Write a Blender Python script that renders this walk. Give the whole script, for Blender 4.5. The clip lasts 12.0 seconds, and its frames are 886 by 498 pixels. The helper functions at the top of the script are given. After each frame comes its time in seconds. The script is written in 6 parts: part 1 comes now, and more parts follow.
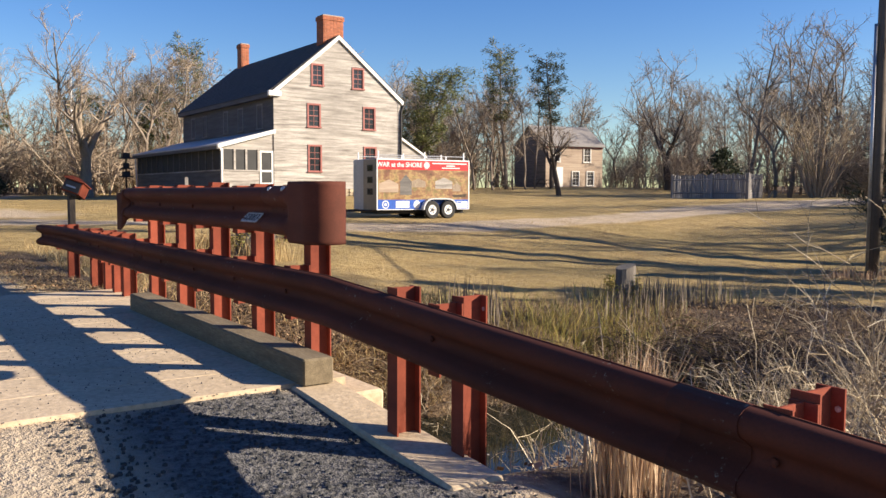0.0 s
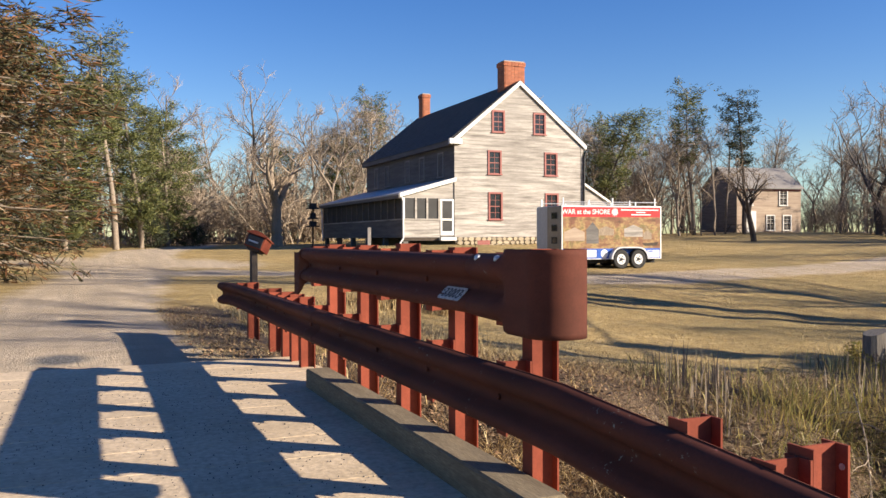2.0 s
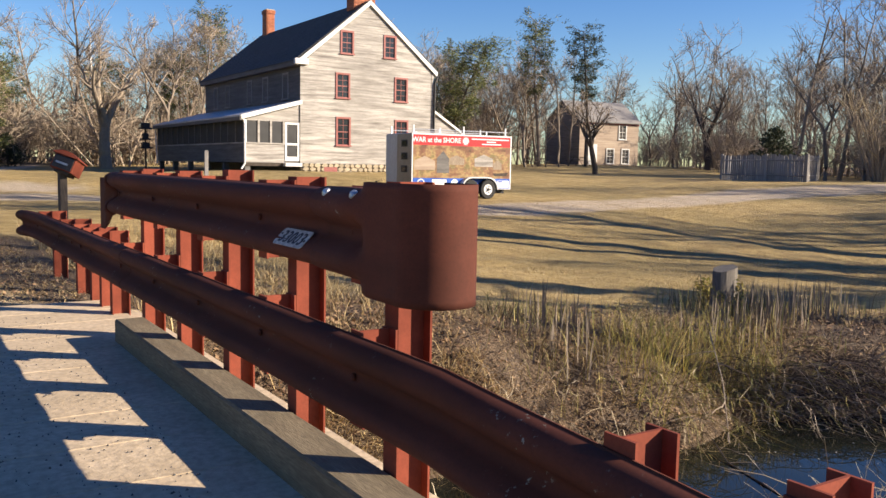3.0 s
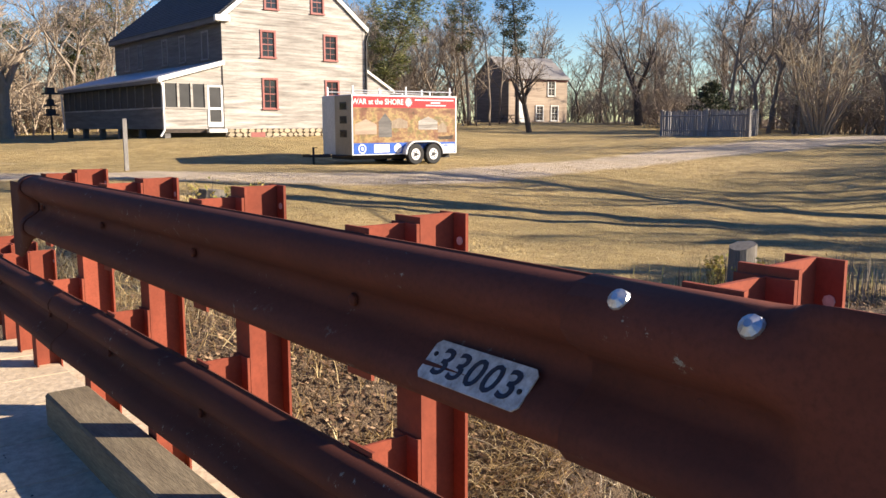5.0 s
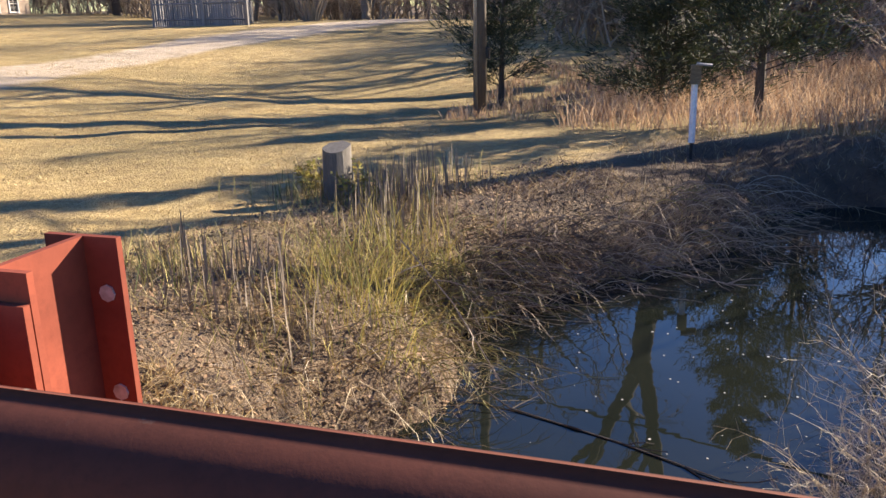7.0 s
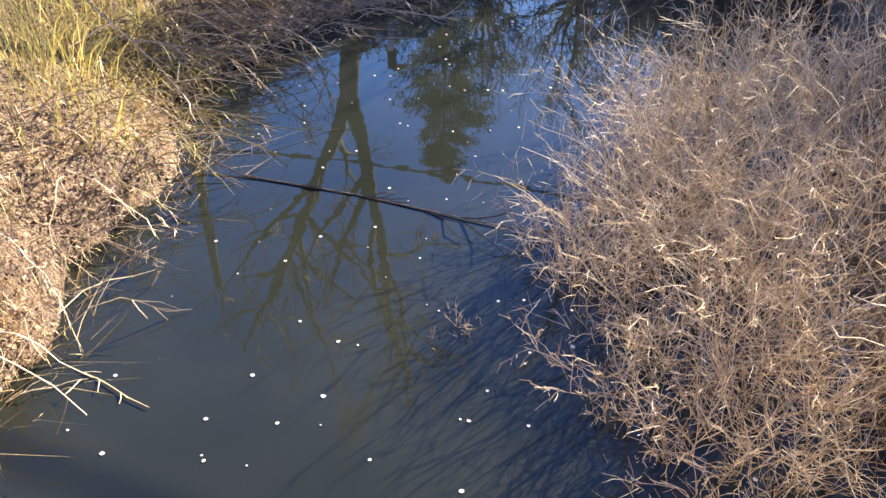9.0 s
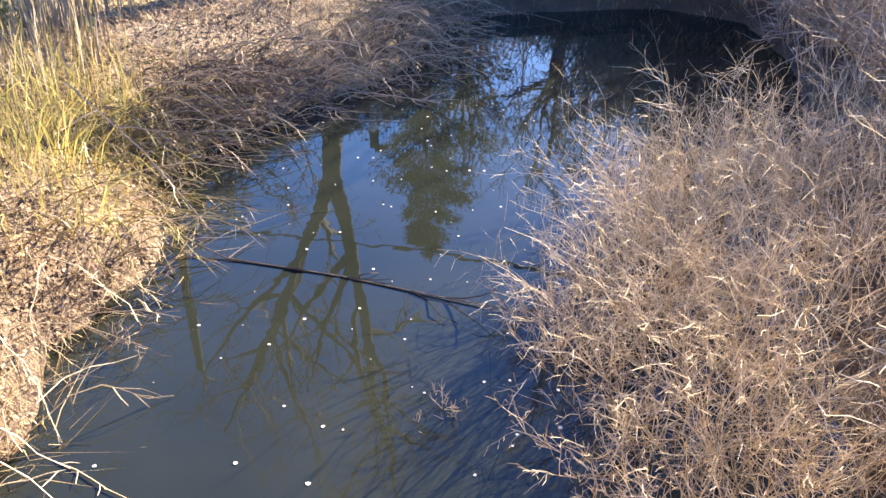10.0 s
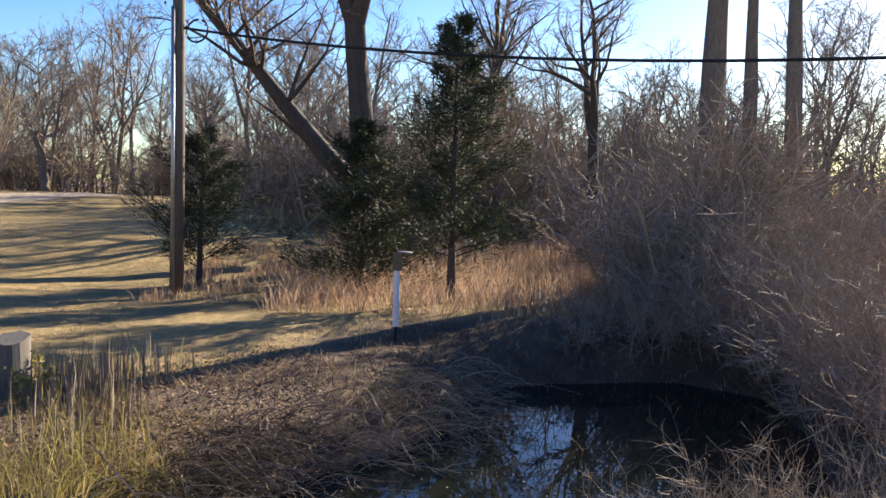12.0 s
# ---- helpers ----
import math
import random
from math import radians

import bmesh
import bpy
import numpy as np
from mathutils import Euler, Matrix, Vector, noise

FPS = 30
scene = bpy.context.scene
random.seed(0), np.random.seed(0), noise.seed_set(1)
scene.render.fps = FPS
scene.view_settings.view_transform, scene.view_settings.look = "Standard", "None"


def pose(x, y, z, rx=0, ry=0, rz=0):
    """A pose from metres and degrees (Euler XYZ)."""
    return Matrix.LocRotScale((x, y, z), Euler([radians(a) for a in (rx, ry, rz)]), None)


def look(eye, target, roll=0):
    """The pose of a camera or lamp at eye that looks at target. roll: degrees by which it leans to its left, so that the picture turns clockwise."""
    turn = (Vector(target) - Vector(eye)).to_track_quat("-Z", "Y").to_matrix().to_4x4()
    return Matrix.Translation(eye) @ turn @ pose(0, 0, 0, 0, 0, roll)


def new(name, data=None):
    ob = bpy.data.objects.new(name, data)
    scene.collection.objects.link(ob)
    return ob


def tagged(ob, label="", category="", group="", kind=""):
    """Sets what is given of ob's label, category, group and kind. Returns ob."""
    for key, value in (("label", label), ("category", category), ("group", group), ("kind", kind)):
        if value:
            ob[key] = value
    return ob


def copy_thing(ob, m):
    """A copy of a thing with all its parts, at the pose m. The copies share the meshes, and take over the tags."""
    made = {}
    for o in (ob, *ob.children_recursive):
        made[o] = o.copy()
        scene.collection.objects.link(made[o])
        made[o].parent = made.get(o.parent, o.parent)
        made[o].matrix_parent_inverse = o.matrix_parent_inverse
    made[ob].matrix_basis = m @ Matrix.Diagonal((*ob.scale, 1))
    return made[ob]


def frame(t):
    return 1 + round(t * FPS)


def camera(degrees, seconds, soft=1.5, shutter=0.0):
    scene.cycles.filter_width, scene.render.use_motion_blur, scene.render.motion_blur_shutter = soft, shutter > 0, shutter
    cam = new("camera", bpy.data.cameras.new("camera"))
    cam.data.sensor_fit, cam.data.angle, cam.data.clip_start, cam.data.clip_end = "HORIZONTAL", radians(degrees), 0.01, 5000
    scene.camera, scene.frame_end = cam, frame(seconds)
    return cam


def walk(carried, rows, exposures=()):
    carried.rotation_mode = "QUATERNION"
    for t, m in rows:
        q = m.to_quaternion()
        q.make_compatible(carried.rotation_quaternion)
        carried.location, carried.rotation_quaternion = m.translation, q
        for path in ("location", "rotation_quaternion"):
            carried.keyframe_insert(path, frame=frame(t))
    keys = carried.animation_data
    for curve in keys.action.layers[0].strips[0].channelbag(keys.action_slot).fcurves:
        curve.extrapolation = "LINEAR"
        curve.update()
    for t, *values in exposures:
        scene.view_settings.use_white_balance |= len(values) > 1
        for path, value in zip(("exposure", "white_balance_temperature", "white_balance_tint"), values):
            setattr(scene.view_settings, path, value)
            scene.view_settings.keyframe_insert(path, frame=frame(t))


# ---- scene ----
cam = camera(55.3, 12.0)
PATH = [
    (0, (-2.622, -6.125, 1.21), (-1.492, -4.48, 1.076), 0.2),
    (0.5, (-2.524, -5.805, 1.277), (-1.624, -4.02, 1.204), -1.1),
    (1, (-2.363, -5.509, 1.263), (-1.624, -3.651, 1.276), -0.2),
    (1.5, (-2.228, -5.04, 1.269), (-1.568, -3.152, 1.306), 0.9),
    (2, (-2.153, -4.624, 1.326), (-1.383, -2.778, 1.3), -0.2),
    (2.5, (-1.889, -4.147, 1.321), (-0.982, -2.368, 1.209), 0.3),
    (3, (-1.717, -3.661, 1.33), (-0.631, -1.993, 1.136), 1.1),
    (3.2, (-1.659, -3.466, 1.364), (-0.493, -1.857, 1.136), 1.2),
    (4.8, (-1.38, -1.82, 1.453), (-0.14, -0.279, 1.152), -0.3),
    (5, (-1.353, -1.61, 1.487), (-0.123, -0.059, 1.198), -0.1),
    (5.5, (-1.328, -1.055, 1.512), (-0.072, 0.474, 1.217), -0.9),
    (6, (-1.221, -0.549, 1.556), (0.23, 0.779, 1.195), -1.4),
    (6.5, (-0.988, -0.131, 1.553), (0.694, 0.87, 1.141), -0.7),
    (7, (-0.808, 0.285, 1.541), (1.022, 0.874, 0.990), -1.4),
    (7.5, (-0.596, 0.491, 1.538), (1.236, 0.732, 0.771), -1.4),
    (7.7, (-0.571, 0.501, 1.515), (1.242, 0.623, 0.678), -0.7),
    (9.5, (-0.470, 0.545, 1.541), (1.182, 0.436, 0.420), 0.9),
    (10, (-0.475, 0.545, 1.560), (1.277, 0.393, 0.607), 0.9),
    (10.5, (-0.511, 0.532, 1.591), (1.338, 0.341, 0.851), 1.0),
    (11, (-0.518, 0.529, 1.630), (1.399, 0.303, 1.106), 1.0),
    (11.5, (-0.525, 0.532, 1.624), (1.436, 0.290, 1.317), 1.0),
    (12, (-0.571, 0.531, 1.642), (1.421, 0.430, 1.498), 1.4),
]
walk(cam, [(t, look(eye, target, roll)) for t, eye, target, roll in PATH], [(0.0, 1.27), (3.2, 1.27), (4.8, 1.5), (6.5, 1.55), (7.0, 1.95), (7.7, 2.2), (9.3, 3.2), (10.5, 3.35), (11.5, 2.85), (12.0, 1.75)])

# ---------------------------------------------------------------- world, sun
SUN = Vector((1.9, -1.57, 1.0)).normalized()
elev = math.asin(SUN.z)
world = bpy.data.worlds.new("sky")
scene.world = world
world.use_nodes = True
wn = world.node_tree.nodes
sky = wn.new("ShaderNodeTexSky")
sky.sky_type, sky.sun_disc = "NISHITA", False
sky.sun_elevation, sky.sun_rotation = elev, math.atan2(SUN.x, SUN.y)
sky.air_density, sky.dust_density, sky.ozone_density = 1.0, 0.3, 3.0
wn["Background"].inputs[1].default_value = 0.067
tone = wn.new("ShaderNodeHueSaturation")
tone.inputs["Hue"].default_value, tone.inputs["Saturation"].default_value = 0.518, 1.32
world.node_tree.links.new(sky.outputs[0], tone.inputs["Color"])
world.node_tree.links.new(tone.outputs[0], wn["Background"].inputs[0])
sun = new("sun", bpy.data.lights.new("sun", "SUN"))
sun.data.energy, sun.data.angle, sun.data.color = 5.0, radians(0.5), (1.0, 0.86, 0.69)
sun.matrix_world = look((30, -30, 40), Vector((30, -30, 40)) - SUN)


# ---------------------------------------------------------------- materials
def material(name):
    m = bpy.data.materials.new(name)
    m.use_nodes = True
    return m, m.node_tree.nodes, m.node_tree.links, m.node_tree.nodes["Principled BSDF"]


def noise_tex(n, l, scale, detail=4, rough=0.6, coord="Object", stretch=None):
    tc = n.new("ShaderNodeTexCoord")
    src = tc.outputs[coord]
    if stretch:
        mp = n.new("ShaderNodeMapping")
        mp.inputs["Scale"].default_value = stretch
        l.new(src, mp.inputs[0])
        src = mp.outputs[0]
    t = n.new("ShaderNodeTexNoise")
    t.inputs["Scale"].default_value, t.inputs["Detail"].default_value, t.inputs["Roughness"].default_value = scale, detail, rough
    l.new(src, t.inputs["Vector"])
    return t


def ramp(n, l, src, stops):
    r = n.new("ShaderNodeValToRGB")
    e = r.color_ramp.elements
    while len(e) < len(stops):
        e.new(0.5)
    for i, (p, c) in enumerate(stops):
        e[i].position = p
        e[i].color = (*c, 1) if len(c) == 3 else c
    l.new(src, r.inputs[0])
    return r


def mix(n, l, fac, a, b, blend="MIX"):
    m = n.new("ShaderNodeMix")
    m.data_type, m.blend_type = "RGBA", blend
    for src, i in ((fac, 0), (a, 6), (b, 7)):
        if isinstance(src, (int, float)):
            m.inputs[i].default_value = src
        elif isinstance(src, tuple):
            m.inputs[i].default_value = (*src, 1)
        else:
            l.new(src, m.inputs[i])
    return m.outputs[2]


def surface(name, c1, c2, c3=None, scale=3.0, fine=40.0, rough=0.8, bump=0.3, metal=0.0, stretch=None, coord="Object", dist=0.01, vary=0.0):
    """Two scales of noise over two or three colours, with a bump."""
    m, n, l, p = material(name)
    a = noise_tex(n, l, scale, 5, 0.65, coord, stretch)
    b = noise_tex(n, l, fine, 3, 0.6, coord, stretch)
    col = ramp(n, l, a.outputs[0], [(0.32, c1), (0.68, c2)]).outputs[0]
    f = ramp(n, l, b.outputs[0], [(0.35, (0, 0, 0)), (0.75, (1, 1, 1))]).outputs[0]
    col = mix(n, l, f, col, c3 if c3 else tuple(0.72 * v for v in c1))
    if vary:
        oi = n.new("ShaderNodeObjectInfo")
        hs = n.new("ShaderNodeHueSaturation")
        mr = n.new("ShaderNodeMapRange")
        mr.inputs[3].default_value, mr.inputs[4].default_value = 1 - vary, 1 + vary
        l.new(oi.outputs["Random"], mr.inputs[0])
        l.new(mr.outputs[0], hs.inputs["Value"])
        l.new(col, hs.inputs["Color"])
        col = hs.outputs[0]
    l.new(col, p.inputs["Base Color"])
    p.inputs["Roughness"].default_value, p.inputs["Metallic"].default_value = rough, metal
    bp = n.new("ShaderNodeBump")
    bp.inputs["Strength"].default_value, bp.inputs["Distance"].default_value = bump, dist
    l.new(b.outputs[0], bp.inputs["Height"])
    l.new(bp.outputs[0], p.inputs["Normal"])
    return m


def island(name, stops, rough=0.8, sheen=0.0, through_light=0.0):
    """A colour of its own for every blade, leaf or clump of one mesh."""
    m, n, l, p = material(name)
    g = n.new("ShaderNodeNewGeometry")
    r = ramp(n, l, g.outputs["Random Per Island"], stops)
    l.new(r.outputs[0], p.inputs["Base Color"])
    p.inputs["Roughness"].default_value = rough
    if through_light:
        tr = n.new("ShaderNodeBsdfTranslucent")
        l.new(r.outputs[0], tr.inputs[0])
        ms = n.new("ShaderNodeMixShader")
        ms.inputs[0].default_value = through_light
        l.new(p.outputs[0], ms.inputs[1])
        l.new(tr.outputs[0], ms.inputs[2])
        l.new(ms.outputs[0], n["Material Output"].inputs[0])
    return m


def rust_material(name, dark, middle, light, lichen):
    m, n, l, p = material(name)
    a = noise_tex(n, l, 1.6, 6, 0.7, stretch=(1, 0.35, 1))
    b = noise_tex(n, l, 90, 3, 0.7)
    col = ramp(n, l, a.outputs[0], [(0.3, dark), (0.55, middle), (0.8, light)]).outputs[0]
    col = mix(n, l, ramp(n, l, b.outputs[0], [(0.45, (0, 0, 0)), (0.8, (0.5, 0.5, 0.5))]).outputs[0], col, dark)
    if lichen:
        c = noise_tex(n, l, 34, 6, 0.75)
        d = noise_tex(n, l, 2.2, 2, 0.5)
        spots = n.new("ShaderNodeMath")
        spots.operation = "MULTIPLY"
        l.new(ramp(n, l, c.outputs[0], [(0.61, (0, 0, 0)), (0.65, (1, 1, 1))]).outputs[0], spots.inputs[0])
        l.new(ramp(n, l, d.outputs[0], [(0.54, (0, 0, 0)), (0.62, (1, 1, 1))]).outputs[0], spots.inputs[1])
        col = mix(n, l, spots.outputs[0], col, (0.24, 0.24, 0.20))
    l.new(col, p.inputs["Base Color"])
    p.inputs["Roughness"].default_value, p.inputs["Specular IOR Level"].default_value = 0.8, 0.15
    bp = n.new("ShaderNodeBump")
    bp.inputs["Strength"].default_value, bp.inputs["Distance"].default_value = 0.08, 0.003
    l.new(b.outputs[0], bp.inputs["Height"])
    l.new(bp.outputs[0], p.inputs["Normal"])
    return m


def ground_material():
    m, n, l, p = material("ground_cover")
    big = noise_tex(n, l, 0.16, 5, 0.65)
    mid = noise_tex(n, l, 1.3, 6, 0.7)
    fine = noise_tex(n, l, 22, 4, 0.75)
    straw = ramp(n, l, mid.outputs[0], [(0.25, (0.30, 0.20, 0.07)), (0.5, (0.50, 0.355, 0.135)), (0.75, (0.65, 0.485, 0.215))]).outputs[0]
    green = ramp(n, l, mid.outputs[0], [(0.3, (0.19, 0.145, 0.05)), (0.7, (0.38, 0.285, 0.105))]).outputs[0]
    lawn = mix(n, l, ramp(n, l, big.outputs[0], [(0.42, (0, 0, 0)), (0.62, (0.8, 0.8, 0.8))]).outputs[0], straw, green)
    dirt = ramp(n, l, mid.outputs[0], [(0.25, (0.45, 0.35, 0.235)), (0.5, (0.60, 0.48, 0.335)), (0.8, (0.74, 0.615, 0.46))]).outputs[0]
    leaf = ramp(n, l, mid.outputs[0], [(0.25, (0.05, 0.034, 0.021)), (0.5, (0.14, 0.093, 0.054)), (0.8, (0.26, 0.18, 0.105))]).outputs[0]

    def mask(name, spread):
        at = n.new("ShaderNodeAttribute")
        at.attribute_name = name
        add = n.new("ShaderNodeMath")
        add.operation = "MULTIPLY_ADD"
        l.new(mid.outputs[0], add.inputs[0])
        add.inputs[1].default_value = spread
        l.new(at.outputs["Fac"], add.inputs[2])
        return ramp(n, l, add.outputs[0], [(0.5 + spread * 0.5 - 0.12, (0, 0, 0)), (0.5 + spread * 0.5 + 0.12, (1, 1, 1))]).outputs[0]

    patch = noise_tex(n, l, 5.5, 5, 0.75)
    tracks = noise_tex(n, l, 1.4, 4, 0.6, stretch=(1.3, 0.09, 1))
    dirt = mix(n, l, ramp(n, l, tracks.outputs[0], [(0.42, (0.7, 0.7, 0.7)), (0.6, (0, 0, 0))]).outputs[0], dirt, (0.46, 0.37, 0.265))
    lawn = mix(n, l, ramp(n, l, patch.outputs[0], [(0.40, (0.42, 0.42, 0.42)), (0.54, (0, 0, 0))]).outputs[0], lawn, (0.20, 0.125, 0.05))
    col = mix(n, l, mask("dirt", 0.5), lawn, dirt)
    col = mix(n, l, mask("litter", 0.6), col, leaf)
    col = mix(n, l, mask("stone", 0.4), col, ramp(n, l, fine.outputs[0], [(0.35, (0.045, 0.045, 0.045)), (0.62, (0.22, 0.21, 0.20))]).outputs[0])
    col = mix(n, l, ramp(n, l, fine.outputs[0], [(0.3, (0.45, 0.45, 0.45)), (0.48, (0, 0, 0))]).outputs[0], col, (0.42, 0.36, 0.28), "MULTIPLY")
    l.new(col, p.inputs["Base Color"])
    p.inputs["Roughness"].default_value = 0.95
    bp = n.new("ShaderNodeBump")
    bp.inputs["Strength"].default_value, bp.inputs["Distance"].default_value = 1.0, 0.07
    both = n.new("ShaderNodeMath")
    both.operation = "MULTIPLY_ADD"
    l.new(patch.outputs[0], both.inputs[0])
    both.inputs[1].default_value = 1.6
    l.new(fine.outputs[0], both.inputs[2])
    l.new(both.outputs[0], bp.inputs["Height"])
    l.new(bp.outputs[0], p.inputs["Normal"])
    return m


def water_material():
    m, n, l, p = material("dark_pond_water")
    a = noise_tex(n, l, 0.9, 3, 0.5)
    col = ramp(n, l, a.outputs[0], [(0.3, (0.0095, 0.0115, 0.0085)), (0.7, (0.0145, 0.0165, 0.012))])
    l.new(col.outputs[0], p.inputs["Base Color"])
    p.inputs["Roughness"].default_value, p.inputs["IOR"].default_value = 0.015, 1.333
    b = noise_tex(n, l, 3.0, 2, 0.5)
    bp = n.new("ShaderNodeBump")
    bp.inputs["Strength"].default_value, bp.inputs["Distance"].default_value = 0.05, 0.02
    l.new(b.outputs[0], bp.inputs["Height"])
    l.new(bp.outputs[0], p.inputs["Normal"])
    return m


def clapboard_material(name, c1, c2, c3):
    m, n, l, p = material(name)
    a = noise_tex(n, l, 1.0, 5, 0.7, stretch=(0.5, 0.5, 7))
    b = noise_tex(n, l, 7, 4, 0.7, stretch=(1, 1, 14))
    c = noise_tex(n, l, 0.35, 3, 0.6)
    col = ramp(n, l, a.outputs[0], [(0.3, c1), (0.52, c2), (0.75, c3)]).outputs[0]
    col = mix(n, l, ramp(n, l, b.outputs[0], [(0.45, (0, 0, 0)), (0.8, (0.55, 0.55, 0.55))]).outputs[0], col, tuple(0.6 * v for v in c1))
    col = mix(n, l, ramp(n, l, c.outputs[0], [(0.4, (0, 0, 0)), (0.7, (0.45, 0.45, 0.45))]).outputs[0], col, c1)
    l.new(col, p.inputs["Base Color"])
    p.inputs["Roughness"].default_value = 0.85
    return m


def picture_material():
    """The printed landscape on the trailer: fields, pale houses and brown figures as soft patches."""
    m, n, l, p = material("printed_scene")
    a = noise_tex(n, l, 1.5, 4, 0.6, stretch=(1, 1, 1.6))
    b = noise_tex(n, l, 5.0, 5, 0.7)
    col = ramp(n, l, a.outputs[0], [(0.28, (0.05, 0.026, 0.016)), (0.42, (0.17, 0.085, 0.045)), (0.52, (0.36, 0.25, 0.11)), (0.62, (0.14, 0.12, 0.045)), (0.75, (0.46, 0.36, 0.22))]).outputs[0]
    col = mix(n, l, ramp(n, l, b.outputs[0], [(0.47, (0, 0, 0)), (0.58, (0.75, 0.75, 0.75))]).outputs[0], col, (0.20, 0.09, 0.055))
    l.new(col, p.inputs["Base Color"])
    p.inputs["Roughness"].default_value = 0.35
    return m


def glass_material(name, c, rough=0.05):
    m, n, l, p = material(name)
    a = noise_tex(n, l, 2.0, 2, 0.5)
    l.new(ramp(n, l, a.outputs[0], [(0.3, c), (0.7, tuple(1.6 * v for v in c))]).outputs[0], p.inputs["Base Color"])
    p.inputs["Roughness"].default_value = rough
    p.inputs["IOR"].default_value = 1.5
    return m


RUST = rust_material("red_rusted_steel", (0.12, 0.031, 0.019), (0.245, 0.061, 0.035), (0.33, 0.088, 0.051), False)
PATINA = rust_material("brown_weathering_steel", (0.05, 0.018, 0.0125), (0.098, 0.031, 0.02), (0.15, 0.047, 0.03), True)
GROUND = ground_material()
WATER = water_material()
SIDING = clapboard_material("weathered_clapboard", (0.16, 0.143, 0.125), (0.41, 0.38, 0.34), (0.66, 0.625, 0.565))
# Farmhouse boards with their shaded side painted in; plain grey on the far house.
SIDING_GREY_SHADE = clapboard_material("grey_shaded_clapboard", (0.085, 0.079, 0.076), (0.15, 0.14, 0.13), (0.23, 0.215, 0.195))
SIDING_TAN = clapboard_material("tan_clapboard", (0.27, 0.20, 0.15), (0.40, 0.31, 0.23), (0.50, 0.41, 0.31))
WHITE = surface("white_paint", (0.72, 0.71, 0.67), (0.82, 0.81, 0.77), scale=2, fine=30, rough=0.55, bump=0.1)
SHINGLE = surface("dark_shingles", (0.045, 0.047, 0.05), (0.085, 0.085, 0.088), scale=2, fine=14, rough=0.85, bump=0.5)
TIN = surface("tin_roof", (0.42, 0.42, 0.43), (0.55, 0.55, 0.55), scale=0.8, fine=9, rough=0.45, bump=0.1, metal=0.3)
RED_TRIM = surface("red_trim", (0.26, 0.075, 0.06), (0.36, 0.11, 0.09), scale=4, fine=30, rough=0.6, bump=0.1)
BRICK = surface("red_brick", (0.34, 0.11, 0.055), (0.46, 0.17, 0.085), scale=9, fine=60, rough=0.85, bump=0.4, vary=0.22)
MORTAR = surface("mortar", (0.34, 0.29, 0.24), (0.44, 0.39, 0.33), scale=6, fine=60, rough=0.95)
FIELDSTONE = surface("field_stone", (0.36, 0.29, 0.19), (0.52, 0.45, 0.33), scale=5, fine=30, rough=0.9, bump=0.5, vary=0.25)
PANE = glass_material("window_glass", (0.02, 0.022, 0.025))
SCREEN = glass_material("insect_screen", (0.022, 0.022, 0.022), 0.7)
TIMBER = surface("weathered_timber", (0.125, 0.095, 0.055), (0.25, 0.198, 0.12), scale=2.5, fine=26, rough=0.9, bump=0.3, stretch=(6, 0.6, 6))
CONCRETE = surface("sandy_concrete", (0.46, 0.355, 0.23), (0.63, 0.50, 0.345), (0.36, 0.28, 0.185), scale=1.1, fine=24, rough=0.95, bump=0.6, vary=0.06)
GRAVEL = surface("dark_gravel", (0.035, 0.037, 0.04), (0.12, 0.12, 0.12), scale=30, fine=120, rough=0.9, bump=0.5, vary=0.4)
BARK = surface("grey_bark", (0.17, 0.135, 0.10), (0.30, 0.245, 0.19), scale=3, fine=18, rough=0.95, bump=0.6, stretch=(3, 3, 0.6), vary=0.2)
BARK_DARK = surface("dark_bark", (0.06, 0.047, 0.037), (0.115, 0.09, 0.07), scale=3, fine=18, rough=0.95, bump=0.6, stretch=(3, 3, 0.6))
BARK_PALE = surface("pale_bark", (0.27, 0.21, 0.15), (0.40, 0.33, 0.25), scale=3, fine=18, rough=0.95, bump=0.5, stretch=(3, 3, 0.6))
POLEWOOD = surface("pole_wood", (0.115, 0.09, 0.068), (0.19, 0.15, 0.115), scale=2, fine=22, rough=0.9, bump=0.5, stretch=(5, 5, 0.4))
STUMPWOOD = surface("stump_wood", (0.13, 0.115, 0.095), (0.235, 0.205, 0.17), scale=3, fine=24, rough=0.95, bump=0.8, stretch=(5, 5, 0.5))
FENCEWOOD = surface("fence_wood", (0.22, 0.205, 0.19), (0.34, 0.315, 0.29), scale=2, fine=22, rough=0.9, bump=0.4, stretch=(4, 4, 0.5), vary=0.2)
PENWOOD = surface("pen_wood", (0.20, 0.188, 0.18), (0.31, 0.29, 0.275), scale=2, fine=22, rough=0.9, bump=0.4, stretch=(4, 4, 0.5), vary=0.25)
BLACK = surface("black_rubber", (0.012, 0.012, 0.012), (0.025, 0.025, 0.025), scale=6, fine=40, rough=0.8)
DARK_METAL = surface("dark_metal", (0.02, 0.02, 0.022), (0.045, 0.042, 0.04), scale=6, fine=40, rough=0.55, metal=0.4)
STEEL = surface("galvanised_steel", (0.42, 0.42, 0.42), (0.6, 0.6, 0.6), scale=8, fine=50, rough=0.4, metal=0.8)
RED_PANEL = surface("red_vinyl", (0.56, 0.025, 0.03), (0.62, 0.035, 0.04), scale=2, fine=20, rough=0.35, bump=0.02)
BLUE_PANEL = surface("blue_vinyl", (0.03, 0.10, 0.44), (0.04, 0.13, 0.50), scale=2, fine=20, rough=0.35, bump=0.02)
